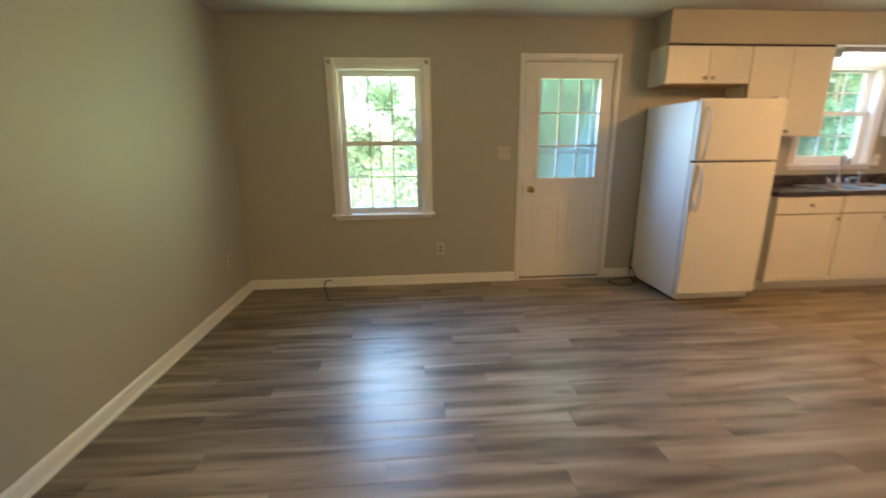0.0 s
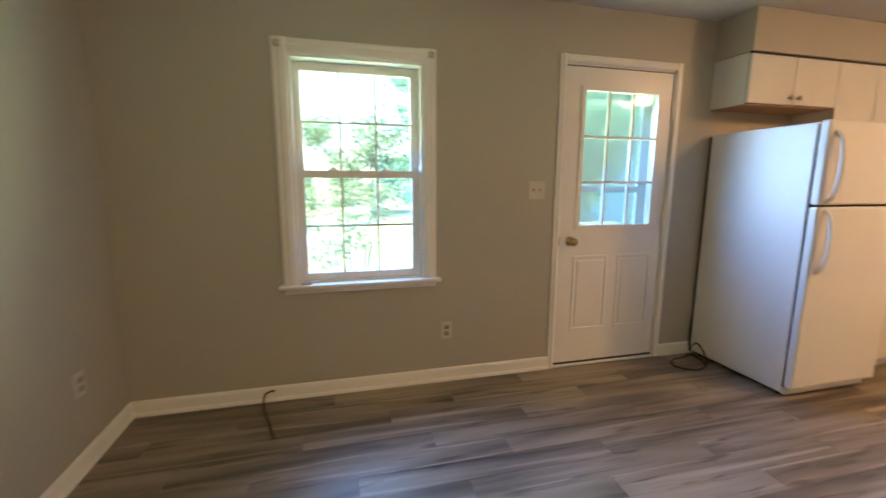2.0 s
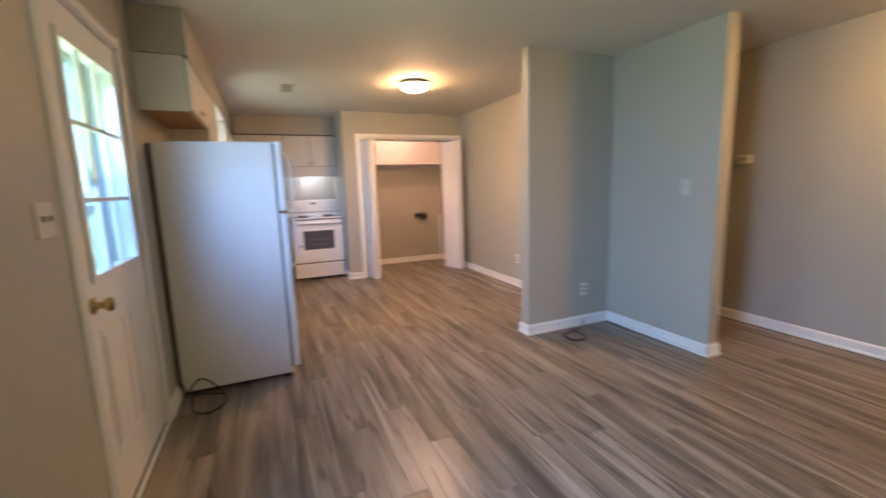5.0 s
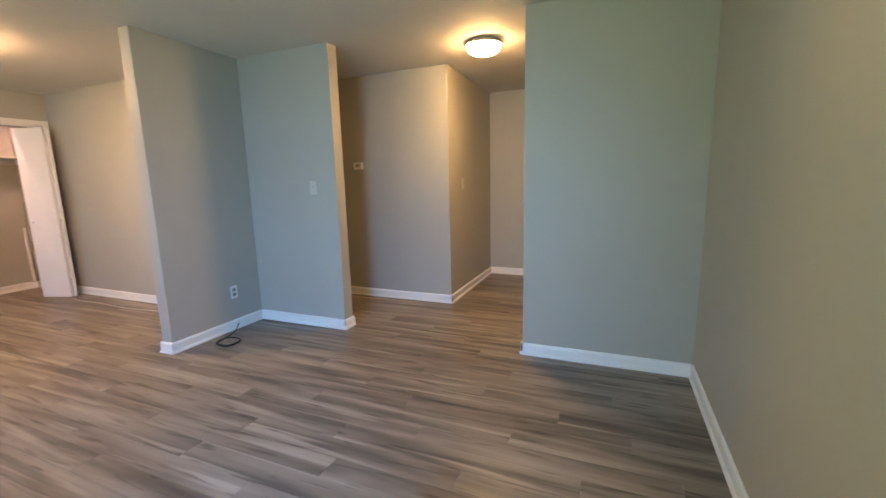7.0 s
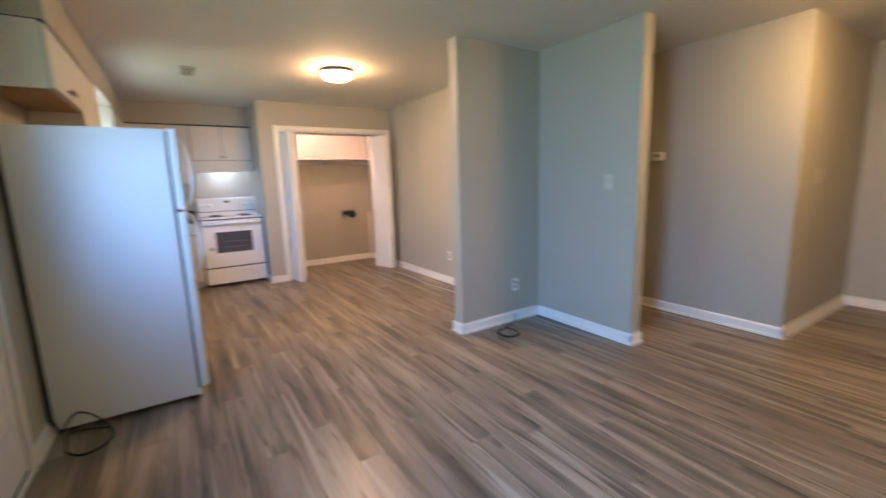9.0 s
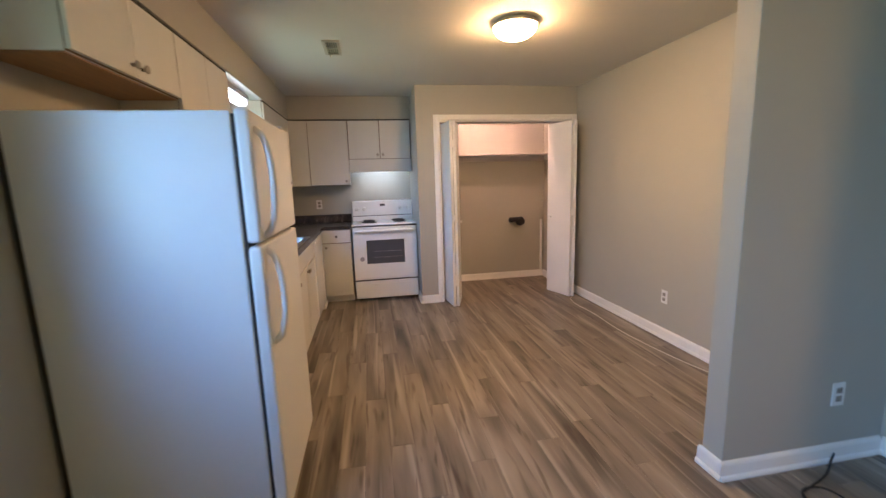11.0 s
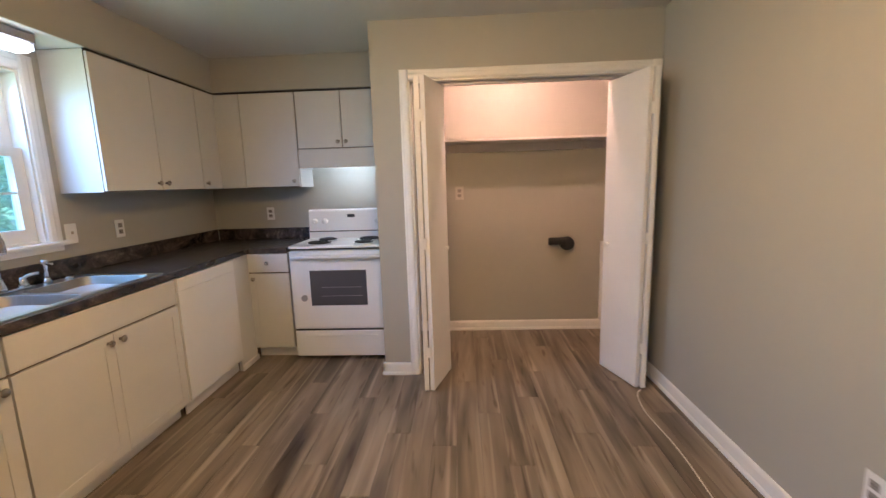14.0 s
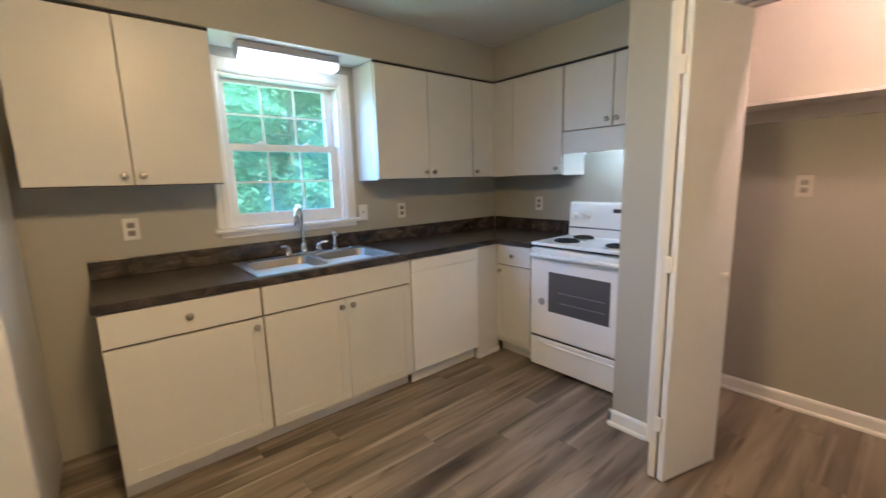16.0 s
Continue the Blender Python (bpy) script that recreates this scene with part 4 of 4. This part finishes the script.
# ---- refrigerator ----
def refrigerator():
    r = thing("refrigerator", pose(2.503, 3.372, 0), "white top-freezer refrigerator with curved handles", "refrigerator")
    w, y0, y1, h = 0.704, 0.062, 0.745, 1.655
    part("body", boxed(0.004, w - 0.004, y0, y1, 0.03, h, bev=0.006), M_FRIDGE, r)
    part("back_panel", boxed(0.012, w - 0.012, y1, y1 + 0.022, 0.06, h - 0.015), M_GAP, r, "dark metal back")
    part("gasket", boxed(0.012, w - 0.012, y0 - 0.012, y0, 0.07, h - 0.01), M_GAP, r)
    doors = [part("freezer_door", boxed(0, w, 0, y0 - 0.012, 1.193, h + 0.008, bev=0.014, seg=4), M_FRIDGE, r), part("fridge_door", boxed(0, w, 0, y0 - 0.012, 0.075, 1.181, bev=0.014, seg=4), M_FRIDGE, r)]
    for d, (lo, hi) in zip(doors, ((1.21, 1.60), (0.80, 1.165))):
        mid = (lo + hi) / 2
        part("handle", tube(bmesh.new(), [(0.055, 0.004, hi), (0.055, -0.026, hi - 0.03), (0.053, -0.043, hi - 0.10), (0.052, -0.048, mid), (0.053, -0.043, lo + 0.10), (0.055, -0.026, lo + 0.03), (0.055, 0.004, lo)], 0.013, 10, 4), M_FRIDGE, d, "curved white handle", True)
    part("grille", boxed(0.02, w - 0.02, 0.045, 0.075, 0.018, 0.068, bev=0.004), M_PLASTIC, r)
    part("hinge_cover", boxed(w - 0.09, w - 0.015, 0.01, 0.11, h + 0.0085, h + 0.026, bev=0.006), M_FRIDGE, r)
    part("badge", boxed(0.58, 0.66, -0.0015, 0.0005, 1.585, 1.600, bev=0.0008, seg=1), M_PLASTIC, doors[0], "small pale badge")
    for fx in (0.05, w - 0.05):
        for fy in (0.10, y1 - 0.06):
            part("foot", rod(bmesh.new(), (fx, fy, 0.0), (fx, fy, 0.031), 0.018), M_GAP, r)


refrigerator()


# ---- range ----
def stove():
    s = thing("electric_range", pose(5.802, 3.204, 0, 0, 0, -90), "white freestanding coil-top electric range", "stove")
    w, d = 0.754, 0.625
    part("body", boxed(0.001, w - 0.001, 0.03, d, 0.03, 0.905, bev=0.003), M_ENAMEL, s)
    top = part("cooktop", boxed(-0.001, w + 0.001, -0.012, d - 0.173, 0.906, 0.926, bev=0.007, seg=3), M_ENAMEL, s)
    # solid dark strip painted as the shade below the cooktop edge
    part("gap", boxed(0.004, w - 0.004, 0.004, 0.03, 0.893, 0.9055), M_GAP, s)
    g0 = d - 0.172
    guard = part("backguard", extrude(bmesh.new(), [(0.0, 0.912), (0.0, 0.985), (0.004, 0.995), (0.017, 1.160), (0.022, 1.172), (0.032, 1.178), (0.10, 1.178), (0.10, 0.912)], (w - 0.002, g0, 0), (0.002, g0, 0)), M_ENAMEL, s)
    part("seam", boxed(0.004, w - 0.004, g0 - 0.0015, g0 + 0.003, 0.984, 0.992), M_GAP, guard)
    for kx in (0.055, 0.145, w - 0.145, w - 0.055):
        m = Matrix.Translation((kx, g0 + 0.012, 1.075)) @ Matrix.Rotation(radians(85), 4, "X")
        part("knob", lathe(bmesh.new(), [(0.026, -0.004), (0.025, 0.008), (0.021, 0.012), (0.018, 0.026), (0.012, 0.028)], m, 18), M_PLASTIC, guard, "white burner knob", True)
        part("knob_grip", boxed(kx - 0.004, kx + 0.004, g0 - 0.022, g0 + 0.0, 1.058, 1.096, bev=0.002, seg=1), M_PLASTIC, guard)
    part("clock", boxed(0.345, 0.41, g0 + 0.008, g0 + 0.03, 1.106, 1.134, bev=0.002, seg=1), M_BLACK, guard, "small black clock display")
    for bx, by, r in ((0.20, 0.125, 0.092), (0.56, 0.125, 0.074), (0.20, 0.335, 0.074), (0.56, 0.335, 0.092)):
        pan = part("drip_pan", lathe(bmesh.new(), [(r + 0.012, 0.9262), (r + 0.012, 0.930), (r + 0.004, 0.931), (r - 0.02, 0.9275), (0.01, 0.9268)], Matrix.Translation((bx, by, 0)), 28), M_STEEL, top, "steel drip pan", True)
        pts = []
        n = 46
        for i in range(n):
            a, q = i * 0.42, 0.018 + (r - 0.018) * i / (n - 1)
            pts.append((bx + q * math.cos(a), by + q * math.sin(a), 0.9375))
        part("coil", tube(bmesh.new(), pts, 0.0062, 6, 2), M_RUBBER, pan, "dark coil element", True)
    door = part("oven_door", boxed(0.004, w - 0.004, -0.018, 0.028, 0.262, 0.888, bev=0.008, seg=3), M_ENAMEL, s)
    part("oven_window", boxed(0.155, w - 0.155, -0.0205, -0.0175, 0.455, 0.735, bev=0.001, seg=1), M_OVENGLASS, door, "dark oven window glass")
    for z in (0.53, 0.60):
        part("rack", boxed(0.24, w - 0.19, -0.0212, -0.0207, z, z + 0.0022), M_GREY, door)
    hd = part("handle", tube(bmesh.new(), [(0.03, -0.045, 0.845), (0.2, -0.052, 0.847), (w / 2, -0.054, 0.848), (w - 0.2, -0.052, 0.847), (w - 0.03, -0.045, 0.845)], 0.016, 12, 3), M_ENAMEL, door, "long white handle", True)
    for hx in (0.035, w - 0.035):
        part("bracket", boxed(hx - 0.014, hx + 0.014, -0.046, -0.0178, 0.833, 0.857, bev=0.004), M_ENAMEL, hd)
    part("badge", lathe(bmesh.new(), [(0.026, 0.0), (0.026, 0.002), (0.02, 0.003)], Matrix.Translation((0.10, -0.0182, 0.515)) @ Matrix.Rotation(radians(90), 4, "X"), 20), M_GREY, door, "round grey sticker")
    # solid dark strip painted as the shade between oven door and drawer
    part("gap", boxed(0.004, w - 0.004, -0.008, 0.03, 0.247, 0.2615), M_GAP, s)
    dr = part("drawer", boxed(0.004, w - 0.004, -0.014, 0.028, 0.035, 0.246, bev=0.007, seg=3), M_ENAMEL, s)
    part("drawer_grip", boxed(0.09, w - 0.09, -0.022, -0.0135, 0.198, 0.214, bev=0.004), M_ENAMEL, dr)
    for fx in (0.06, w - 0.06):
        for fy in (0.08, d - 0.06):
            part("foot", rod(bmesh.new(), (fx, fy, 0.0), (fx, fy, 0.031), 0.016), M_GAP, s)


stove()


# ---- lights and ceiling fittings ----
def dome_light(x, y, label, glow):
    l = thing("ceiling_light", pose(x, y, CEIL), label, "ceiling light", "dome ceiling lights")
    part("pan", lathe(bmesh.new(), [(0.135, 0.0), (0.152, -0.012), (0.156, -0.028), (0.148, -0.036), (0.142, -0.030)], Matrix(), 32), M_TAN, l, "brushed tan metal rim", True)
    part("shade", lathe(bmesh.new(), [(0.141, -0.030), (0.139, -0.05), (0.125, -0.073), (0.095, -0.093), (0.05, -0.105), (0.012, -0.108)], Matrix(), 32), glow, l, "lit frosted glass dome", True)
    return l


dome_light(3.74, 1.965, "lit flush dome ceiling light in the kitchen", M_LAMP)
dome_light(0.27, 0.0, "lit flush dome ceiling light in the hall", M_LAMP_HALL)

fx = thing("window_light", pose(4.486, 3.985, 2.153), "lit fluorescent strip light above the kitchen window", "light fixture")
part("housing", boxed(-0.30, 0.30, -0.052, 0.052, -0.043, 0.0, bev=0.004), M_GREY, fx, "grey metal housing")
part("cover", boxed(-0.285, 0.292, -0.040, 0.045, -0.090, -0.0435, bev=0.018, seg=4), M_TUBE, fx, "lit white plastic cover")
for ex in (-0.2995, 0.2935):
    part("end_cap", boxed(ex, ex + 0.006, -0.046, 0.048, -0.078, -0.0435, bev=0.002, seg=1), M_GREY, fx)
part("pull_switch", boxed(-0.306, -0.3, -0.035, -0.012, -0.098, -0.03, bev=0.002, seg=1), M_GREY, fx)


def ceiling_vent(x, y, label, mat):
    v = thing("ceiling_vent", pose(x, y, CEIL), label, "vent", "ceiling registers")
    part("frame", slab_grid(bmesh.new(), "z", -0.010, 0.0, -0.165, 0.165, -0.062, 0.062, [(-0.14, -0.006, -0.04, 0.04), (0.006, 0.14, -0.04, 0.04)]), mat, v)
    # no duct is built; a near-black sheet gives the shade between slats
    part("backing", boxed(-0.142, 0.142, -0.042, 0.042, -0.0015, -0.0003), M_GAP, v, "near-black sheet painted as the shade behind the slats")
    for i in range(5):
        for a, b in ((-0.14, -0.006), (0.006, 0.14)):
            yy = -0.033 + i * 0.0155
            part("slat", extrude(bmesh.new(), [(0.0, -0.0095), (0.0015, -0.0095), (0.008, -0.0018), (0.0065, -0.0018)], (b, yy, 0), (a, yy, 0)), mat, v)
    part("lever", boxed(0.146, 0.152, 0.02, 0.026, -0.03, -0.0102), mat, v)
    return v


ceiling_vent(0.125, 3.16, "white louvred ceiling register in the dining area", M_CEIL)
ceiling_vent(4.36, 3.195, "tan louvred ceiling register in the kitchen", M_TAN)


# ---- loose cords ----
def cord(name, pts, r, mat, label):
    return single(name, tube(bmesh.new(), pts, r, 8, 5), mat, label, "cable", "", True)


Z = 0.006
cord("extension_cord", [(5.275, 0.715, Z), (5.20, 0.765, Z), (5.0, 0.80, Z), (4.66, 0.785, Z), (4.27, 0.81, Z), (4.0, 0.805, Z), (3.63, 0.765, Z), (3.36, 0.715, Z), (3.2, 0.66, Z), (2.9, 0.62, Z)], 0.003, M_CORDWHITE, "white cord lying along the kitchen wall")
ring = [(2.16 + 0.10 * math.cos(a * 0.7), 1.16 + 0.085 * math.sin(a * 0.7), Z + 0.004 * (a % 3) + 0.0008 * a) for a in range(16)]
cord("coiled_cable", [(PIER_X - 0.02, 0.86, 0.05), (PIER_X - 0.035, 0.90, 0.012), (2.31, 1.0, Z)] + ring, 0.0045, M_RUBBER, "thin black cable coiled on the floor")
cord("power_cord", [(2.515, 4.135, 0.30), (2.495, 4.125, 0.16), (2.475, 4.09, 0.04), (2.45, 4.05, 0.09), (2.44, 4.0, 0.135), (2.44, 3.94, 0.10), (2.425, 3.885, 0.03), (2.33, 3.85, Z), (2.235, 3.89, Z),
                    (2.205, 3.965, Z), (2.28, 4.035, Z), (2.38, 4.05, Z), (2.46, 4.06, 0.016), (2.455, 3.97, 0.018), (2.42, 3.88, 0.014)], 0.005, M_RUBBER, "black power cord looped on the floor beside the refrigerator")
cord("water_line", [(-0.535, NORTH - 0.005, 0.055), (-0.535, NORTH - 0.03, 0.075), (-0.575, NORTH - 0.06, 0.07), (-0.575, NORTH - 0.12, 0.03), (-0.54, NORTH - 0.22, Z), (-0.48, NORTH - 0.42, Z)], 0.006, M_TUBING, "short brown tube coming out of the baseboard")

# added block that only gives the stool's left end a brown patch
single("tan_patch_block", boxed(-0.345, -0.285, NORTH - 0.03, NORTH + 0.0, 0.7145, 0.727, bev=0.004), M_TAN, "small tan block added as the brown patch on the window stool", "shim")

# ---- outdoors ----
structure("ground", slab_grid(bmesh.new(), "z", -1.2, -0.9, -400, 400, -400, 400), M_GRASS, "sunlit green lawn", "ground")
dk = thing("deck", pose(0, 0, 0), "weathered grey wooden deck with a railing", "deck")
DX0, DX1, DY1 = 0.80, 4.2, 7.4
part("frame", slab_grid(bmesh.new(), "z", -0.35, -0.13, DX0, DX1, NORTH + 0.17, DY1, [(DX0 + 0.05, DX1 - 0.05, NORTH + 0.22, DY1 - 0.05)]), M_DECK, dk)
nb = int((DY1 - NORTH - 0.17) / 0.145)
for i in range(nb):
    y = NORTH + 0.172 + i * 0.145
    part("board", boxed(DX0, DX1, y, y + 0.138, -0.129, -0.098), M_DECK, dk)
RT = 0.665
for x, y in ((DX0 + 0.05, NORTH + 0.26), (DX0 + 0.05, DY1 - 0.06), (2.6, DY1 - 0.06), (DX1 - 0.06, DY1 - 0.06)):
    part("post", boxed(x - 0.045, x + 0.045, y - 0.045, y + 0.045, -0.9, RT, bev=0.004), M_DECK, dk)
part("top_rail", boxed(DX0 - 0.02, DX0 + 0.12, NORTH + 0.2, DY1 + 0.02, RT, RT + 0.036, bev=0.004), M_DECK, dk)
part("top_rail", boxed(DX0 + 0.121, DX1, DY1 - 0.13, DY1 + 0.02, RT, RT + 0.036, bev=0.004), M_DECK, dk)
part("lower_rail", boxed(DX0 + 0.03, DX0 + 0.07, NORTH + 0.31, DY1 - 0.11, -0.02, 0.06), M_DECK, dk)
part("lower_rail", boxed(DX0 + 0.11, DX1 - 0.11, DY1 - 0.08, DY1 - 0.04, -0.02, 0.06), M_DECK, dk)
for i in range(24):
    y = NORTH + 0.40 + i * 0.118
    part("baluster", boxed(DX0 - 0.008, DX0 + 0.0295, y, y + 0.036, -0.04, RT - 0.001), M_DECK, dk)
for i in range(26):
    x = DX0 + 0.16 + i * 0.118
    part("baluster", boxed(x, x + 0.036, DY1 - 0.0395, DY1 - 0.002, -0.04, RT - 0.001), M_DECK, dk)

sdoor = thing("storm_door", pose(0, 0, 0), "white framed glass storm door outside the back door", "door")
SD = NORTH + 0.118
fr = part("frame", slab_grid(bmesh.new(), "y", SD, SD + 0.03, 1.342, 2.158, 0.015, 2.038, [(1.46, 2.03, 0.62, 1.245), (1.46, 2.03, 1.29, 1.94)]), M_POST, sdoor)
for za, zb in ((0.62, 1.245), (1.29, 1.94)):
    pn = part("pane", boxed(1.455, 2.035, SD + 0.012, SD + 0.016, za - 0.005, zb + 0.005), M_GLASS, fr)
    pn.visible_shadow = False
scr = part("haze_screen", boxed(1.455, 2.035, SD + 0.024, SD + 0.0245, 0.62, 1.94), M_STORM_HAZE, sdoor, "insect screen coloured pale to lay haze over the view")
scr.visible_shadow = False


def leaves(count, blobs, size, rnd, squash=0.7):
    """Many small folded leaves filling uneven clumps (centre, radius)."""
    verts, faces = [], []
    for _ in range(count):
        c, r = rnd.choice(blobs)
        while True:
            p = Vector((rnd.uniform(-1, 1), rnd.uniform(-1, 1), rnd.uniform(-1, 1)))
            if 0.25 < p.length < 1:
                break
        p = Vector(c) + Vector((p.x * r, p.y * r, p.z * r * squash))
        s = size * rnd.uniform(0.6, 1.4)
        a = Euler((rnd.uniform(-1.1, 1.1), rnd.uniform(-1.1, 1.1), rnd.uniform(0, 6.28))).to_matrix()
        k = len(verts)
        for q in ((0, -s, 0), (s * 0.42, 0, s * 0.12), (0, s, 0), (-s * 0.42, 0, s * 0.12)):
            verts.append(p + a @ Vector(q))
        faces += [(k, k + 1, k + 2), (k, k + 2, k + 3)]
    return verts, faces


def tree(x, y, h, spread, count, size, mat, seed, label, low=0.25, trunk=0.11):
    rnd = random.Random(seed)
    t = thing("tree", pose(x, y, -0.9), label, "tree", "trees behind the house")
    bm = bmesh.new()
    bend = Vector((rnd.uniform(-0.3, 0.3), rnd.uniform(-0.3, 0.3), 0))
    mid, tip = Vector((0, 0, h * 0.45)) + bend, Vector((0, 0, h * 0.85)) + bend * 0.5
    rod(bm, (0, 0, 0), mid, trunk, trunk * 0.7, 10), rod(bm, mid, tip, trunk * 0.7, trunk * 0.15, 8)
    blobs = []
    for i in range(13):
        a, f = rnd.uniform(0, 6.28), rnd.uniform(low, 0.95)
        reach = spread * rnd.uniform(0.45, 1.0) * (1.1 - 0.75 * max(0, f - 0.45))
        end = Vector((reach * math.cos(a), reach * math.sin(a), h * f))
        start = mid * min(1, f / 0.5) if f < 0.5 else mid.lerp(tip, (f - 0.45) / 0.6)
        rod(bm, start, end, trunk * 0.3, trunk * 0.06, 6)
        blobs.append((end, spread * rnd.uniform(0.28, 0.5)))
        blobs.append((start.lerp(end, 0.6) + Vector((0, 0, rnd.uniform(-0.3, 0.5))), spread * rnd.uniform(0.2, 0.4)))
    blobs.append((tip, spread * 0.45))
    part("trunk", bm, M_BARK, t)
    v, f = leaves(count, blobs, size, rnd)
    me = bpy.data.meshes.new("crown")
    me.from_pydata(v, [], f)
    me.materials.append(mat)
    c = new("crown", me)
    c.parent = t
    return t


for i, (x, y, h, sp, n, sz, m) in enumerate([
        (7.4, 11.5, 7.0, 2.5, 15000, 0.085, M_LEAF), (4.9, 13.0, 7.5, 2.6, 14000, 0.09, M_LEAF), (10.4, 12.5, 8.0, 2.8, 12000, 0.10, M_LEAF),
        (6.5, 19, 9, 3.4, 10000, 0.14, M_LEAF), (12.5, 20, 10, 3.8, 9000, 0.15, M_LEAF2), (2.2, 30, 6.5, 3.4, 3800, 0.17, M_LEAF2), (-7.5, 32, 6.5, 3.4, 3800, 0.17, M_LEAF2),
        (16, 15, 9, 3.4, 8000, 0.14, M_LEAF), (22, 20, 10, 4, 7000, 0.18, M_LEAF2), (-14, 34, 8, 4.2, 3800, 0.2, M_LEAF2), (-2.5, 42, 8, 4.6, 3600, 0.22, M_LEAF2), (8, 30, 11, 4.6, 7000, 0.2, M_LEAF), (2.75, 12.6, 7.0, 1.35, 7000, 0.085, M_LEAF)]):
    tree(x, y, h, sp, n, sz, m, 40 + i, "leafy green tree in full summer leaf", low=0.12)


def shrub(x, y, h, r, n, size, mat, seed, label="pale green leafy shrub outside the window"):
    rnd = random.Random(seed)
    s = thing("shrub", pose(x, y, -0.9), label, "shrub", "shrubs")
    bm, blobs = bmesh.new(), []
    for i in range(11):
        a, q = rnd.uniform(0, 6.28), r * rnd.uniform(0.3, 0.9)
        end = Vector((q * math.cos(a), q * math.sin(a), h * rnd.uniform(0.35, 1.0)))
        rod(bm, (0.1 * math.cos(a), 0.1 * math.sin(a), 0), end, 0.02, 0.006, 6)
        blobs.append((end, r * rnd.uniform(0.25, 0.45)))
    part("stems", bm, M_BARK, s)
    v, f = leaves(n, blobs, size, rnd, 0.8)
    me = bpy.data.meshes.new("foliage")
    me.from_pydata(v, [], f)
    me.materials.append(mat)
    c = new("foliage", me)
    c.parent = s


shrub(-0.85, 6.6, 2.3, 0.95, 800, 0.06, M_LEAF2, 7)
shrub(-2.3, 8.2, 3.0, 1.2, 1000, 0.065, M_LEAF2, 8)
shrub(0.15, 9.4, 1.9, 0.8, 500, 0.06, M_LEAF2, 9)
for i, (x, y, h) in enumerate(((6.5, 9.9, 2.7), (7.9, 10.2, 2.5), (9.3, 9.6, 2.9), (10.9, 9.9, 2.6), (12.6, 9.7, 2.8), (14.4, 10.4, 2.7))):
    shrub(x, y, h, 1.25, 3200, 0.085, M_LEAF, 60 + i, "dense green shrub below the trees")

rnd = random.Random(91)
clumps = [((rnd.uniform(9, 42), rnd.uniform(22, 30), rnd.uniform(-0.6, 9.0)), rnd.uniform(1.2, 2.4)) for _ in range(170)]
v, f = leaves(30000, clumps, 0.30, rnd)
me = bpy.data.meshes.new("woodland")
me.from_pydata(v, [], f)
me.materials.append(M_LEAF)
tagged(new("woodland", me), "dense green woodland edge behind the garden", "woods", "", "stuff")

# ---- floor planks, last ----
fl_ob = structure("floor", boxed(WEST, EAST, HALL_FAR, NORTH + 0.15, -0.25, -0.0035), M_SUBFLOOR, "grey-brown wood-look vinyl plank floor", "floor")
PW, PL = 0.13, 1.22
plank_meshes = {}


def plank_mesh(length, width):
    key = (round(length, 3), round(width, 3))
    if key not in plank_meshes:
        bm = bmesh.new()
        l, w, c, e = length / 2 - 0.0004, width / 2 - 0.0004, 0.0012, 0.0035
        lo = [bm.verts.new((sx * l, sy * w, -e + 0.0005)) for sx, sy in ((-1, -1), (1, -1), (1, 1), (-1, 1))]
        mi = [bm.verts.new((sx * l, sy * w, -0.0008)) for sx, sy in ((-1, -1), (1, -1), (1, 1), (-1, 1))]
        hi = [bm.verts.new((sx * (l - c), sy * (w - c), 0.0)) for sx, sy in ((-1, -1), (1, -1), (1, 1), (-1, 1))]
        for p, q in ((lo, mi), (mi, hi)):
            for i in range(4):
                bm.faces.new((p[i], p[(i + 1) % 4], q[(i + 1) % 4], q[i]))
        bm.faces.new(hi)
        me = bpy.data.meshes.new("plank")
        bm.to_mesh(me)
        bm.free()
        me.materials.append(M_PLANK)
        plank_meshes[key] = me
    return plank_meshes[key]


offsets = [0.0, 0.47, 0.83, 0.26, 1.02, 0.62, 0.11, 0.74]
row, y = 0, HALL_FAR
while y < NORTH - 0.01:
    w = min(PW, NORTH - y)
    x_end = EAST if y + w / 2 > HALL_Y else HALL_X
    x = WEST - offsets[row % 8]
    while x < x_end - 0.01:
        a, b = max(x, WEST), min(x + PL, x_end)
        if b - a > 0.02:
            ob = new("plank", plank_mesh(b - a, w))
            ob.location = ((a + b) / 2, y + w / 2, 0.0)
            ob.parent = fl_ob
        x += PL
    y += PW
    row += 1
